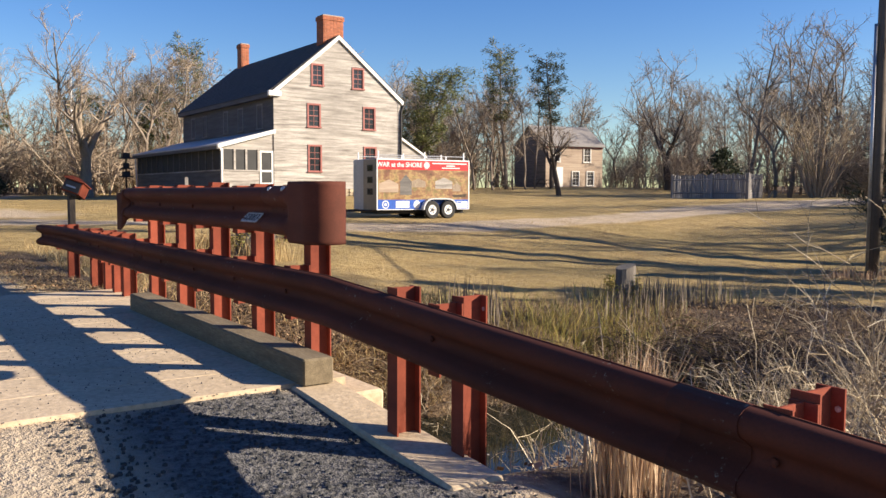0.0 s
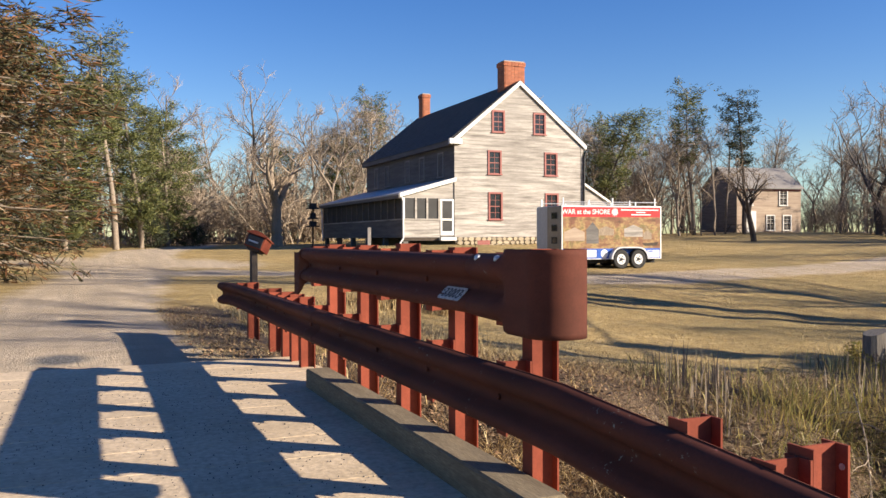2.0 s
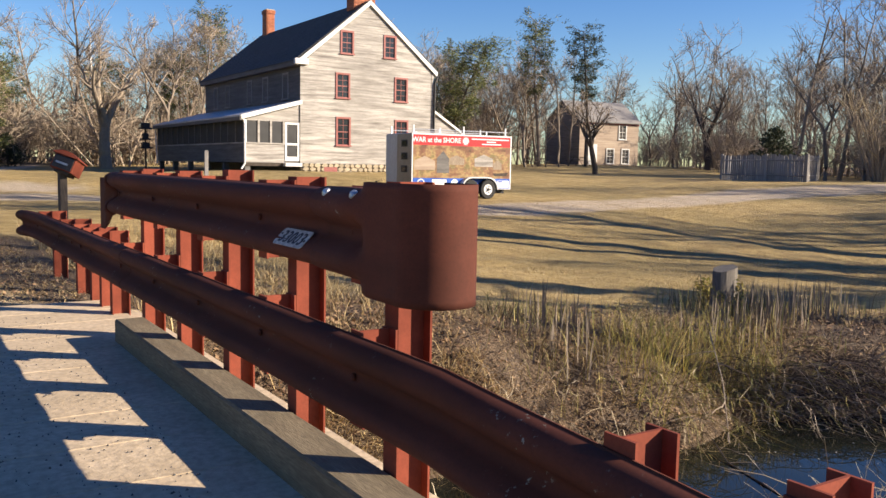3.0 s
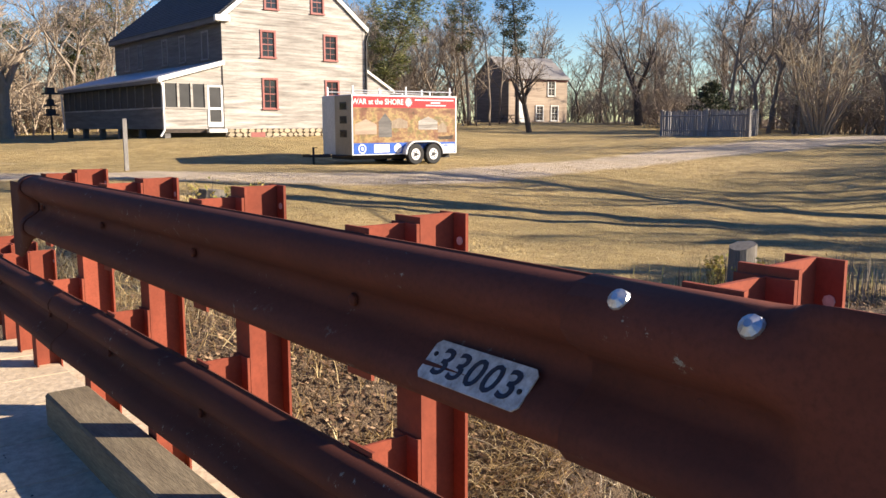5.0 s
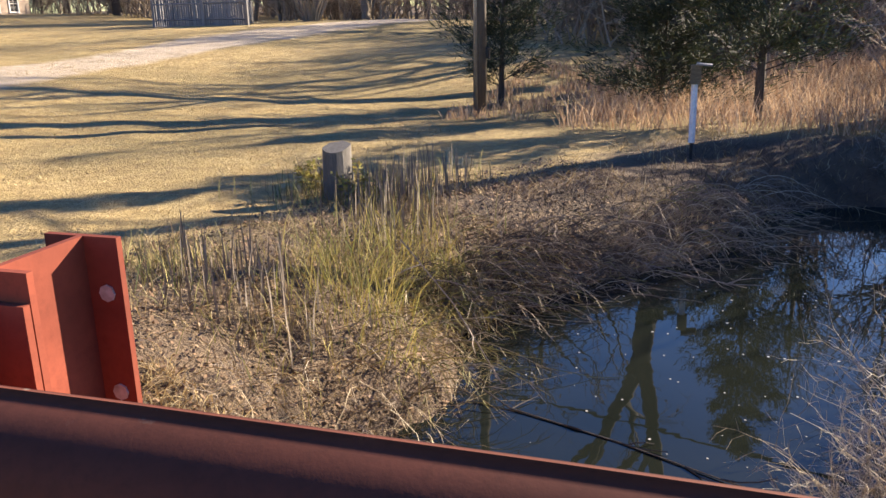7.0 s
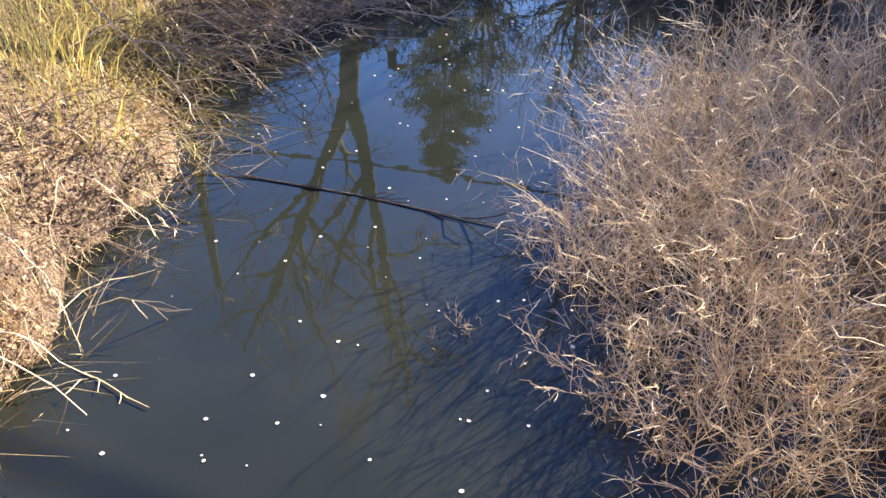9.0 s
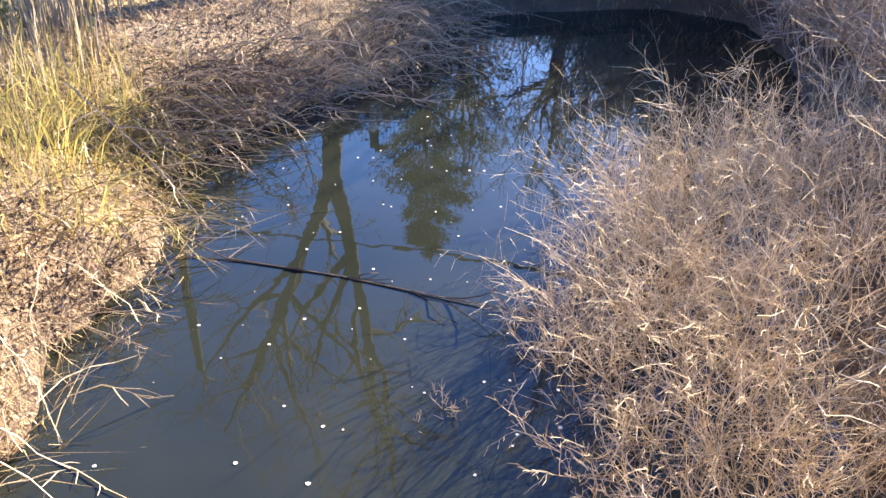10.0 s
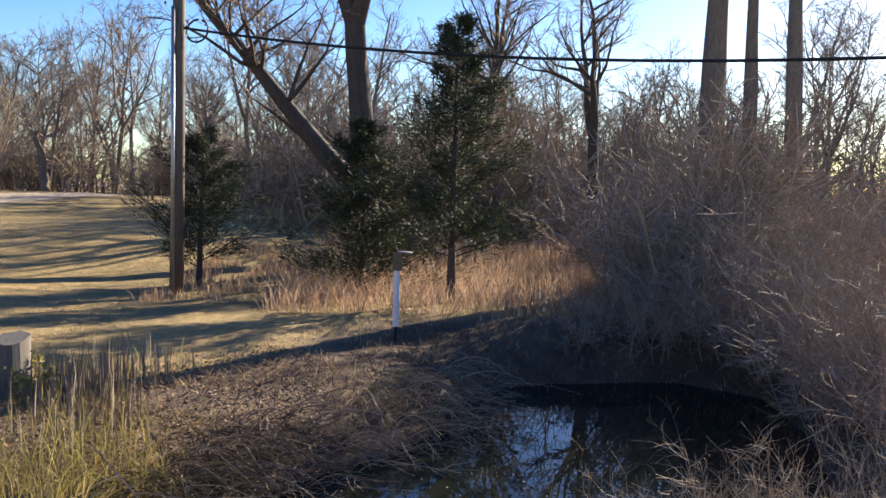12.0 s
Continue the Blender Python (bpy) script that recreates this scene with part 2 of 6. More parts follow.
WHITE_VINYL = surface("white_vinyl", (0.80, 0.80, 0.80), (0.86, 0.86, 0.86), scale=2, fine=20, rough=0.35, bump=0.02)
DIAMOND = surface("aluminium_plate", (0.30, 0.27, 0.23), (0.42, 0.38, 0.33), scale=2, fine=60, rough=0.4, metal=0.5, bump=0.3)
SILVER = surface("silver_skin", (0.55, 0.57, 0.60), (0.66, 0.68, 0.70), scale=2, fine=20, rough=0.4, metal=0.3, bump=0.05)
PICTURE = picture_material()
PLATE = surface("chalky_plate", (0.42, 0.40, 0.37), (0.60, 0.58, 0.54), (0.24, 0.21, 0.18), scale=14, fine=50, rough=0.6, bump=0.1)
INK = surface("black_ink", (0.014, 0.016, 0.026), (0.03, 0.032, 0.045), scale=10, fine=60, rough=0.6, bump=0.05)
TWIG = island("twigs", [(0, (0.19, 0.14, 0.095)), (0.5, (0.29, 0.225, 0.16)), (1, (0.40, 0.325, 0.24))], 0.9)
TWIG_TAN = island("tan_twigs", [(0, (0.22, 0.16, 0.095)), (0.5, (0.42, 0.335, 0.21)), (1, (0.66, 0.56, 0.39))], 0.9)
STRAW = island("dry_grass", [(0, (0.17, 0.105, 0.045)), (0.35, (0.36, 0.245, 0.11)), (0.7, (0.53, 0.39, 0.185)), (1, (0.68, 0.55, 0.31))], 0.85, through_light=0.25)
REED = island("reeds", [(0, (0.09, 0.06, 0.03)), (0.35, (0.22, 0.16, 0.075)), (0.6, (0.15, 0.17, 0.055)), (0.85, (0.42, 0.35, 0.12)), (1, (0.52, 0.44, 0.17))], 0.85, through_light=0.2)
YELLOW = island("yellow_grass", [(0, (0.16, 0.12, 0.04)), (0.4, (0.36, 0.27, 0.075)), (0.7, (0.24, 0.25, 0.06)), (1, (0.62, 0.48, 0.15))], 0.85, through_light=0.3)
THATCH = island("dead_thatch", [(0, (0.09, 0.055, 0.03)), (0.5, (0.21, 0.135, 0.075)), (1, (0.36, 0.25, 0.15))], 0.85)
RUSSET = island("russet_grass", [(0, (0.26, 0.155, 0.09)), (0.5, (0.45, 0.30, 0.185)), (1, (0.62, 0.46, 0.30))], 0.85, through_light=0.3)
LITTER = island("fallen_leaves", [(0, (0.08, 0.042, 0.022)), (0.5, (0.20, 0.115, 0.058)), (1, (0.36, 0.24, 0.135))], 0.85)
NEEDLE = island("pine_needles", [(0, (0.035, 0.045, 0.016)), (0.5, (0.095, 0.11, 0.032)), (1, (0.22, 0.215, 0.06))], 0.7, through_light=0.2)
CEDAR = island("cedar_foliage", [(0, (0.018, 0.024, 0.012)), (0.6, (0.035, 0.045, 0.02)), (1, (0.07, 0.08, 0.032))], 0.8, through_light=0.15)
CEDAR_RUST = island("browning_foliage", [(0, (0.025, 0.03, 0.013)), (0.4, (0.07, 0.06, 0.026)), (0.7, (0.21, 0.095, 0.04)), (0.85, (0.12, 0.075, 0.03)), (1, (0.10, 0.105, 0.035))], 0.8, through_light=0.2)
OAKLEAF = island("clinging_leaves", [(0, (0.14, 0.06, 0.03)), (1, (0.30, 0.15, 0.075))], 0.8, through_light=0.25)


# ---------------------------------------------------------------- mesh building
class Shape:
    """Collects vertices and faces of one mesh."""

    def __init__(self):
        self.v, self.f = [], []

    def add(self, verts, faces):
        k = len(self.v)
        self.v += [tuple(p) for p in verts]
        self.f += [tuple(i + k for i in face) for face in faces]
        return self

    def box(self, x0, x1, y0, y1, z0, z1, m=None, c=0.0):
        """A box; c: chamfer of its edges along z and of its top."""
        if c:
            ring = [(x0 + c, y0), (x1 - c, y0), (x1, y0 + c), (x1, y1 - c), (x1 - c, y1), (x0 + c, y1), (x0, y1 - c), (x0, y0 + c)]
            inner = [(min(max(x, x0 + c), x1 - c), min(max(y, y0 + c), y1 - c)) for x, y in ring]
            vs = [(*p, z0) for p in ring] + [(*p, z1 - c) for p in ring] + [(*p, z1) for p in inner]
            fs = [tuple(range(7, -1, -1)), tuple(range(16, 24))]
            for k in (0, 8):
                fs += [(k + i, k + (i + 1) % 8, k + 8 + (i + 1) % 8, k + 8 + i) for i in range(8)]
        else:
            vs = [(x, y, z) for z in (z0, z1) for x, y in ((x0, y0), (x1, y0), (x1, y1), (x0, y1))]
            fs = [(3, 2, 1, 0), (4, 5, 6, 7), (0, 1, 5, 4), (1, 2, 6, 5), (2, 3, 7, 6), (3, 0, 4, 7)]
        if m is not None:
            vs = [m @ Vector(p) for p in vs]
        return self.add(vs, fs)

    def prism(self, ring, a, b, axis="y"):
        """A closed outline of (u, v), drawn out along an axis from a to b."""
        place = {"y": lambda u, v, s: (u, s, v), "x": lambda u, v, s: (s, u, v), "z": lambda u, v, s: (u, v, s)}[axis]
        k = len(ring)
        vs = [place(u, v, a) for u, v in ring] + [place(u, v, b) for u, v in ring]
        fs = [tuple(range(k - 1, -1, -1)), tuple(range(k, 2 * k))] + [(i, (i + 1) % k, k + (i + 1) % k, k + i) for i in range(k)]
        return self.add(vs, fs)

    def tube(self, pts, radii, sides=6, cap=True):
        pts = [Vector(p) for p in pts]
        vs, fs = [], []
        for i, p in enumerate(pts):
            d = (pts[min(i + 1, len(pts) - 1)] - pts[max(i - 1, 0)]).normalized()
            a = d.cross((0.31, 0.9, 0.17) if abs(d.z) > 0.8 else (0, 0, 1)).normalized()
            b = d.cross(a)
            for k in range(sides):
                t = 2 * math.pi * k / sides
                vs.append(p + radii[i] * (math.cos(t) * a + math.sin(t) * b))
        for i in range(len(pts) - 1):
            fs += [(i * sides + k, i * sides + (k + 1) % sides, (i + 1) * sides + (k + 1) % sides, (i + 1) * sides + k) for k in range(sides)]
        if cap:
            fs += [tuple(range(sides - 1, -1, -1)), tuple(range(len(vs) - sides, len(vs)))]
        return self.add(vs, fs)

    def sweep(self, profile, path, thick=0.004):
        """A thin sheet: a profile of (out, z) along a path of (x, y, out_x, out_y)."""
        k = len(profile)
        vs, fs = [], []
        for side in (0, 1):
            for x, y, nx, ny, *up in path:
                vs += [(x + nx * (u - side * thick), y + ny * (u - side * thick), z + sum(up)) for u, z in profile]
        half = len(path) * k
        for i in range(len(path) - 1):
            for j in range(k - 1):
                a, b, c, d = i * k + j, i * k + j + 1, (i + 1) * k + j + 1, (i + 1) * k + j
                fs += [(a, b, c, d), (half + d, half + c, half + b, half + a)]
            for j in (0, k - 1):
                fs.append((i * k + j, (i + 1) * k + j, half + (i + 1) * k + j, half + i * k + j))
        for i in (0, len(path) - 1):
            fs += [(i * k + j, i * k + j + 1, half + i * k + j + 1, half + i * k + j) for j in range(k - 1)]
        return self.add(vs, fs)

    def moved(self, m):
        self.v = [tuple(m @ Vector(p)) for p in self.v]
        return self

    def mesh(self, name, mat, smooth=False):
        me = bpy.data.meshes.new(name)
        me.from_pydata(self.v, [], self.f)
        me.materials.append(mat)
        if smooth:
            me.polygons.foreach_set("use_smooth", [True] * len(me.polygons))
        me.update()
        return me


def part(name, shape, mat, parent=None, label="", smooth=False):
    """One mesh object, under a thing or a part."""
    ob = new(name, shape.mesh(name, mat, smooth))
    if parent is not None:
        ob.parent = parent
    if label:
        ob["label"] = label
    return ob


def thing(name, label, category, group="", at=None, kind=""):
    ob = new(name)
    ob.empty_display_size = 0.2
    if at is not None:
        ob.matrix_world = at
    return tagged(ob, label, category, group, kind)


def lettering(name, text, size, m, mat, parent, depth=0.003, label="", shear=0.0, bold=0.0):
    cu = bpy.data.curves.new(name, "FONT")
    cu.body, cu.size, cu.extrude, cu.align_x, cu.align_y, cu.shear, cu.offset = text, size, depth, "CENTER", "CENTER", shear, bold
    cu.resolution_u = 3
    tmp = bpy.data.objects.new(name, cu)
    scene.collection.objects.link(tmp)
    me = bpy.data.meshes.new_from_object(tmp.evaluated_get(bpy.context.evaluated_depsgraph_get()))
    bpy.data.objects.remove(tmp)
    me.transform(m)
    me.materials.clear()
    me.materials.append(mat)
    ob = new(name, me)
    ob.parent = parent
    if label:
        ob["label"] = label
    return ob


# ---------------------------------------------------------------- the lie of the land
DECK = -0.01
POND = -1.6
HEIGHTS = np.array([
    (-30, -30, -.15), (-3, -30, -.2), (-3, -8, -.2), (-3, 0, -.05), (-3, 5, -.05), (-14, 5, -.1), (-14, 25, .3),
    (-3, 20, .15), (0, 40, .75), (-20, 60, 1.0), (10, 5.2, -.83), (19.1, 5.8, -.98), (16.8, 22.8, .17), (8, 24, .2), (14, 34, 1.0),
    (22, 36, 1.05), (36, 24, .92), (41, 20, 1.0), (55, 58, 1.75), (30, 60, 1.5), (0, 90, 1.6), (13, .9, -.8), (22, 0, -1.0),
    (30, 10, .1), (35, -10, -.8), (60, 0, .6), (20, -25, -.8), (60, -40, 0), (100, 0, 1.2), (100, 60, 2.2)])
SHORE = [(-1.5, 3.4), (.4, 3.3), (2.5, 2.75), (3.2, 2.35), (4.1, 2.5), (5.3, 2.05), (6.6, 2.4), (7.7, 2.0), (8.7, 1.25), (9.9, .1), (11.4, -.35), (12.6, -.8),
         (13.2, -2.0), (13.4, -4.2), (12.4, -5.2), (10, -4.8), (8, -4.0), (6.2, -3.2), (4.6, -2.6), (3, -1.9), (.4, -1.4), (-1.5, -1.4)]


def land(x, y):
    """Height without pond and road, for arrays."""
    x, y = np.asarray(x, float)[..., None], np.asarray(y, float)[..., None]
    w = 1 / ((HEIGHTS[:, 0] - x) ** 2 + (HEIGHTS[:, 1] - y) ** 2 + 6.0) ** 1.6
    return (w * HEIGHTS[:, 2]).sum(-1) / w.sum(-1)


def near_line(x, y, line):
    best = np.full(np.shape(x), 1e9)
    for (ax, ay), (bx, by) in zip(line, line[1:]):
        t = np.clip(((x - ax) * (bx - ax) + (y - ay) * (by - ay)) / ((bx - ax) ** 2 + (by - ay) ** 2), 0, 1)
        best = np.minimum(best, np.hypot(x - ax - t * (bx - ax), y - ay - t * (by - ay)))
    return best


def in_pond(x, y):
    """Signed distance to the shore: negative over water."""
    d = near_line(x, y, SHORE + SHORE[:1])
    inside = np.zeros(np.shape(x), bool)
    for (ax, ay), (bx, by) in zip(SHORE, SHORE[1:] + SHORE[:1]):
        cross = (np.asarray(ay > y) != np.asarray(by > y)) & (x < (bx - ax) * (y - ay) / (by - ay + 1e-9) + ax)
        inside ^= cross
    return np.where(inside, -d, d)


def fall(y):
    """How far the road lies below the deck, south of it."""
    y = np.asarray(y, float)
    return 0.1 * np.clip(-1.25 - y, 0, 1.2) + 0.03 * np.clip(-2.45 - y, 0, 3.5)


def soil(x, y):
    """Height of the ground, for arrays."""
    x, y = np.asarray(x, float), np.asarray(y, float)
    z = land(x, y)
    d = in_pond(x, y)
    t = np.clip((d - 0.1) / 1.9, 0, 1)
    bank = POND - 0.06 + np.clip(d, -0.8, 0) * 0.7
    z = np.where(d > 0, bank + (z - bank) * (t * (2 - t)), bank)
    road = np.clip((0.05 - x) / 0.2, 0, 1) * np.clip((x + 5.2) / 0.6, 0, 1) * np.clip((10 - y) / 4, 0, 1)
    z = z * (1 - road) + (DECK - 0.03 - fall(y)) * road
    shoulder = np.clip((1.3 - x) / 0.9, 0, 1) * np.clip((x + 0.1) / 0.1, 0, 1) * np.clip((-2.2 - y) / 0.8, 0, 1)
    return z * (1 - shoulder) + (DECK - 0.1 - fall(y)) * shoulder


def soil_at(x, y):
    return float(soil(np.array([x]), np.array([y]))[0])


# ---------------------------------------------------------------- ground, road, pond
def graded(lo, hi, fine_lo, fine_hi, fine):
    out = list(np.arange(fine_lo, fine_hi, fine))
    step, p = fine, fine_hi
    while p < hi:
        out.append(p)
        step = min(step * 1.09, 40)
        p += step
    out.append(hi)
    step, p = fine, fine_lo
    while p > lo:
        step = min(step * 1.09, 40)
        p -= step
        out.insert(0, p)
    return np.array(out)


def build_ground():
    xs, ys = graded(-420, 520, -5.5, 15, 0.2), graded(-420, 520, -7, 8, 0.2)
    gx, gy = np.meshgrid(xs, ys)
    gz = soil(gx, gy)
    rough = np.array([noise.noise((a * 0.8, b * 0.8, 0)) * 0.05 + noise.noise((a * 3, b * 3, 4)) * 0.018 for a, b in zip(gx.ravel(), gy.ravel())]).reshape(gx.shape)
    road_w = np.clip((np.abs(gx + 2.4) - 2.4) / 1.0, 0, 1)
    gz = gz + rough * np.maximum(road_w, 0.12)
    k = len(xs)
    me = bpy.data.meshes.new("ground")
    faces = [(j * k + i, j * k + i + 1, (j + 1) * k + i + 1, (j + 1) * k + i) for j in range(len(ys) - 1) for i in range(k - 1)]
    me.from_pydata(np.stack([gx.ravel(), gy.ravel(), gz.ravel()], 1).tolist(), [], faces)
    me.polygons.foreach_set("use_smooth", [True] * len(me.polygons))
    road = near_line(gx, gy, [(-2.4, -60), (-2.4, 14), (-1.6, 22), (-0.6, 32), (2, 48), (8, 70), (10, 90)])
    yard = near_line(gx, gy, [(-2, 26), (6, 21.5), (10, 18.2), (14.4, 17.4), (20, 18.6), (28, 19.4), (42, 16), (90, 15.4)])
    turn = near_line(gx, gy, [(2, 29), (-3, 31), (-8, 34), (-14, 33), (-30, 33)])
    dirt = np.clip(1.15 - road / (2.5 + 1.9 * np.clip((6 - gy) / 4, 0, 1)), 0, 1) * 0.95
    dirt = np.maximum(dirt, np.clip(1.45 - yard / 1.6, 0, 1) * 0.85)
    dirt = np.maximum(dirt, np.clip(1.0 - turn / 5.0, 0, 1) * 0.85)
    pond = in_pond(gx, gy)
    litter = np.clip(1.1 - pond / 4.2, 0, 1)
    litter = np.maximum(litter, np.clip((gx - 16) / 5, 0, 1) * np.clip((3.5 - gy) / 4, 0, 1))
    litter = np.maximum(litter, np.clip(1 - near_line(gx, gy, [(0.6, -20), (0.6, 9)]) / 1.2, 0, 1) * 0.4)
    woods = np.clip((near_line(gx, gy, [(30, 30), (15, 25), (-2, 25), (-2, 0), (20, 8), (40, 20)]) - 30) / 12, 0, 1)
    litter = np.maximum(litter, woods * 0.8) * np.clip((gx - 0.0) / 0.3 + (np.abs(gx) > 6), 0, 1)
    stone = np.clip(1.2 - near_line(gx, gy, [(-0.9, -6), (-0.9, -1.4)]) / 0.9, 0, 1) * np.clip((-1.0 - gy) / 0.3, 0, 1) * (gx < 0.1)
    edge = np.clip(0.95 - near_line(gx, gy, [(-0.1, 5.4), (-0.3, 9), (-0.3, 12.5)]) / 1.3, 0, 1) * (gy > 5.0)
    litter = np.maximum(litter, edge)
    stone = np.maximum(stone, np.clip(0.85 - np.hypot(gx + 2.5, (gy - 5.9) * 0.7) / 0.9, 0, 1))
    for name, values in (("dirt", dirt), ("litter", litter), ("stone", stone)):
        at = me.attributes.new(name, "FLOAT", "POINT")
        at.data.foreach_set("value", values.ravel())
    me.materials.append(GROUND)
    return tagged(new("ground", me), "straw-coloured winter lawn with sandy tracks and leaf litter", "ground", kind="structure")


build_ground()
pond = Shape().add([(-1.4, -12, POND), (22, -12, POND), (22, 6, POND), (-1.4, 6, POND)], [(0, 1, 2, 3)])
tagged(part("water", pond, WATER), "still dark pond water mirroring trees and sky", "water", kind="structure")

deck = tagged(part("road_deck", Shape().box(-4.68, -0.025, -1.18, 4.88, DECK - 0.3, DECK - 0.03), CONCRETE), "sand-covered plank bridge deck, dusty and worn", "road", kind="structure")
for i in range(22):
    y0, top = -1.2 + 6.1 * i / 22, DECK - (0.0, 0.002, 0.001, 0.003)[i * 7 % 4]
    part("plank", Shape().box(-4.7, -0.02, y0, y0 + 6.1 / 22 - 0.003, DECK - 0.05, top, c=0.002), CONCRETE, deck)
wall = Shape().box(-0.02, 0.28, -1.2, 4.9, -2.4, DECK - 0.12, c=0.02)
tagged(part("wall_abutment", wall, CONCRETE), "concrete bridge abutment above the pond", "wall", kind="structure")
sill = Shape().box(-0.42, -0.1, -3.0, -1.21, DECK - 0.35, DECK - 0.005, c=0.015).moved(Matrix.Translation((0, -1.2, DECK)) @ Matrix.Rotation(radians(4.5), 4, "X") @ Matrix.Translation((0, 1.2, -DECK)))
tagged(part("trim_concrete_edge", sill, CONCRETE), "pale concrete edge strip beside the gravel", "kerb", kind="structure")
curb = Shape()
curb.box(-0.37, -0.155, -1.3, 2.87, DECK, 0.155, c=0.012)
tagged(part("timber_kerb", curb, TIMBER), "weathered timber kerb along the bridge edge", "kerb")


# ---------------------------------------------------------------- guardrail
W_PROFILE = [(0.012, -0.156), (0.034, -0.150), (0.066, -0.135), (0.083, -0.115), (0.083, -0.085), (0.066, -0.062), (0.022, -0.035), (0.004, -0.018),
             (0.004, 0.018), (0.022, 0.035), (0.066, 0.062), (0.083, 0.085), (0.083, 0.112), (0.071, 0.134), (0.049, 0.149), (0.024, 0.156), (0.003, 0.158)]


def straight(y0, y1, step=0.3, x=-0.30):
    k = max(2, int(abs(y1 - y0) / step))
    return [(x + 0.003 * math.sin(1.7 * i), y0 + (y1 - y0) * i / (k - 1), -1, 0) for i in range(k)]


def rail_beam(name, parent, path, zc):
    return part(name, Shape().sweep([(u, z + zc) for u, z in W_PROFILE], path), PATINA, parent, smooth=True)


def i_section(sh, x0, x1, yc, half, z0, z1, t=0.009):
    """An I section: flanges along y at x0 and x1, web between them."""
    h = t / 2
    ring = [(x0, yc - half), (x0 + t, yc - half), (x0 + t, yc - h), (x1 - t, yc - h), (x1 - t, yc - half), (x1, yc - half),
            (x1, yc + half), (x1 - t, yc + half), (x1 - t, yc + h), (x0 + t, yc + h), (x0 + t, yc + half), (x0, yc + half)]
    sh.prism(ring, z0, z1, "z")
    return sh


def holes(parent, x, yc, zs, mat):
    for dy, z in zs:
        ring = [(yc + dy + 0.011 * math.cos(a), z + 0.011 * math.sin(a)) for a in np.linspace(0, 2 * math.pi, 9)[:-1]]
        part("hole_disc", Shape().prism(ring, x - 0.0012, x + 0.0012, "x"), mat, parent)


def rail_post(parent, yc, top, foot, blocks):
    post = part("post", i_section(Shape(), -0.15, 0.0, yc, 0.052, foot, top), RUST, parent)
    for zc in blocks:
        block = part("blockout", i_section(Shape(), -0.296, -0.152, yc, 0.052, zc - 0.19, zc + 0.17), RUST, post)
        # Black discs paint the dark of open holes on the solid flange.
        holes(post, -0.142, yc, [(-0.03, zc + 0.10), (-0.03, zc - 0.10)], INK)
        bolt = Shape().tube([(-0.311, yc - 0.006, zc), (-0.318, yc - 0.006, zc), (-0.322, yc - 0.006, zc)], [0.016, 0.014, 0.006], 10)
        part("post_bolt", bolt, PATINA, post)
    # Pale discs paint the bright ground that would show through open holes.
    holes(post, -0.0102, yc, [(-0.03, top - 0.07), (-0.03, top - 0.20), (0.028, top - 0.07)], PLATE)
    return post


rail = thing("bridge_guardrail", "rusty brown weathering-steel guardrail with two stacked beams", "guardrail")
LOW, HIGH = 0.548, 1.085


def dip(y):
    return -0.056 * max(0.0, -1.5 - y)


low_path = [(x, y, nx, ny, dip(y)) for x, y, nx, ny in straight(-14, 7.0)]
low_path = low_path + [(-0.31, 7.3, -1, 0), (-0.34, 7.6, -0.97, 0.2), (-0.40, 7.8, -0.9, 0.4)]
rail_beam("lower_beam", rail, low_path, LOW)
rail_beam("upper_beam", rail, straight(-1.0, 3.1), HIGH)
# lap joints, where a second sheet lies over the first
for y0, zc in ((-4.5, LOW), (2.6, LOW)):
    part("lap_joint", Shape().sweep([(u + 0.005, z + zc) for u, z in W_PROFILE], [(x, y, nx, ny, dip(y)) for x, y, nx, ny in straight(y0, y0 + 0.32)]), PATINA, rail, smooth=True)


def terminal():
    """Wrap-around end: the folds flatten out into a tall plate that turns round the end."""
    rows, k = [], len(W_PROFILE)
    plan = [(-0.30, -0.70, -1, 0), (-0.30, -1.02, -1, 0), (-0.302, -1.06, -1, 0), (-0.305, -1.1, -1, 0), (-0.307, -1.15, -1, 0), (-0.31, -1.34, -1, 0)]
    for a in np.linspace(0, 175, 16):
        plan.append((-0.255 - 0.06 * math.cos(radians(a)), -1.36 - 0.06 * math.sin(radians(a)), -math.cos(radians(a)), -math.sin(radians(a))))
    plan.append((-0.19, -1.2, 1, 0))
    flat = [0.0, 0.12, 0.3, 0.85, 1.0] + [1.0] * (len(plan) - 5)
    sh = Shape()
    for i, (x, y, nx, ny) in enumerate(plan):
        for j, (u, z) in enumerate(W_PROFILE):
            f = flat[i]
            uu = (u + 0.006) * (1 - f) + 0.075 * f
            zz = z * (1 - f) + (-0.2 + 0.39 * j / (k - 1)) * f
            rows.append((x + nx * uu, y + ny * uu, HIGH + zz))
    sh.add(rows, [(i * k + j, i * k + j + 1, (i + 1) * k + j + 1, (i + 1) * k + j) for i in range(len(plan) - 1) for j in range(k - 1)])
    ob = part("end_terminal", sh, PATINA, rail, "smooth rounded wrap-around end plate", smooth=True)
    sol = ob.modifiers.new("thickness", "SOLIDIFY")
    sol.thickness = 0.006
    return ob


term = terminal()
for y in (-0.8, -1.02):
    part("splice_bolt", Shape().tube([(-0.366, y, HIGH + 0.136), (-0.379, y, HIGH + 0.146), (-0.385, y, HIGH + 0.15)], [0.021, 0.017, 0.006], 12), STEEL, term, "galvanised bolt head")


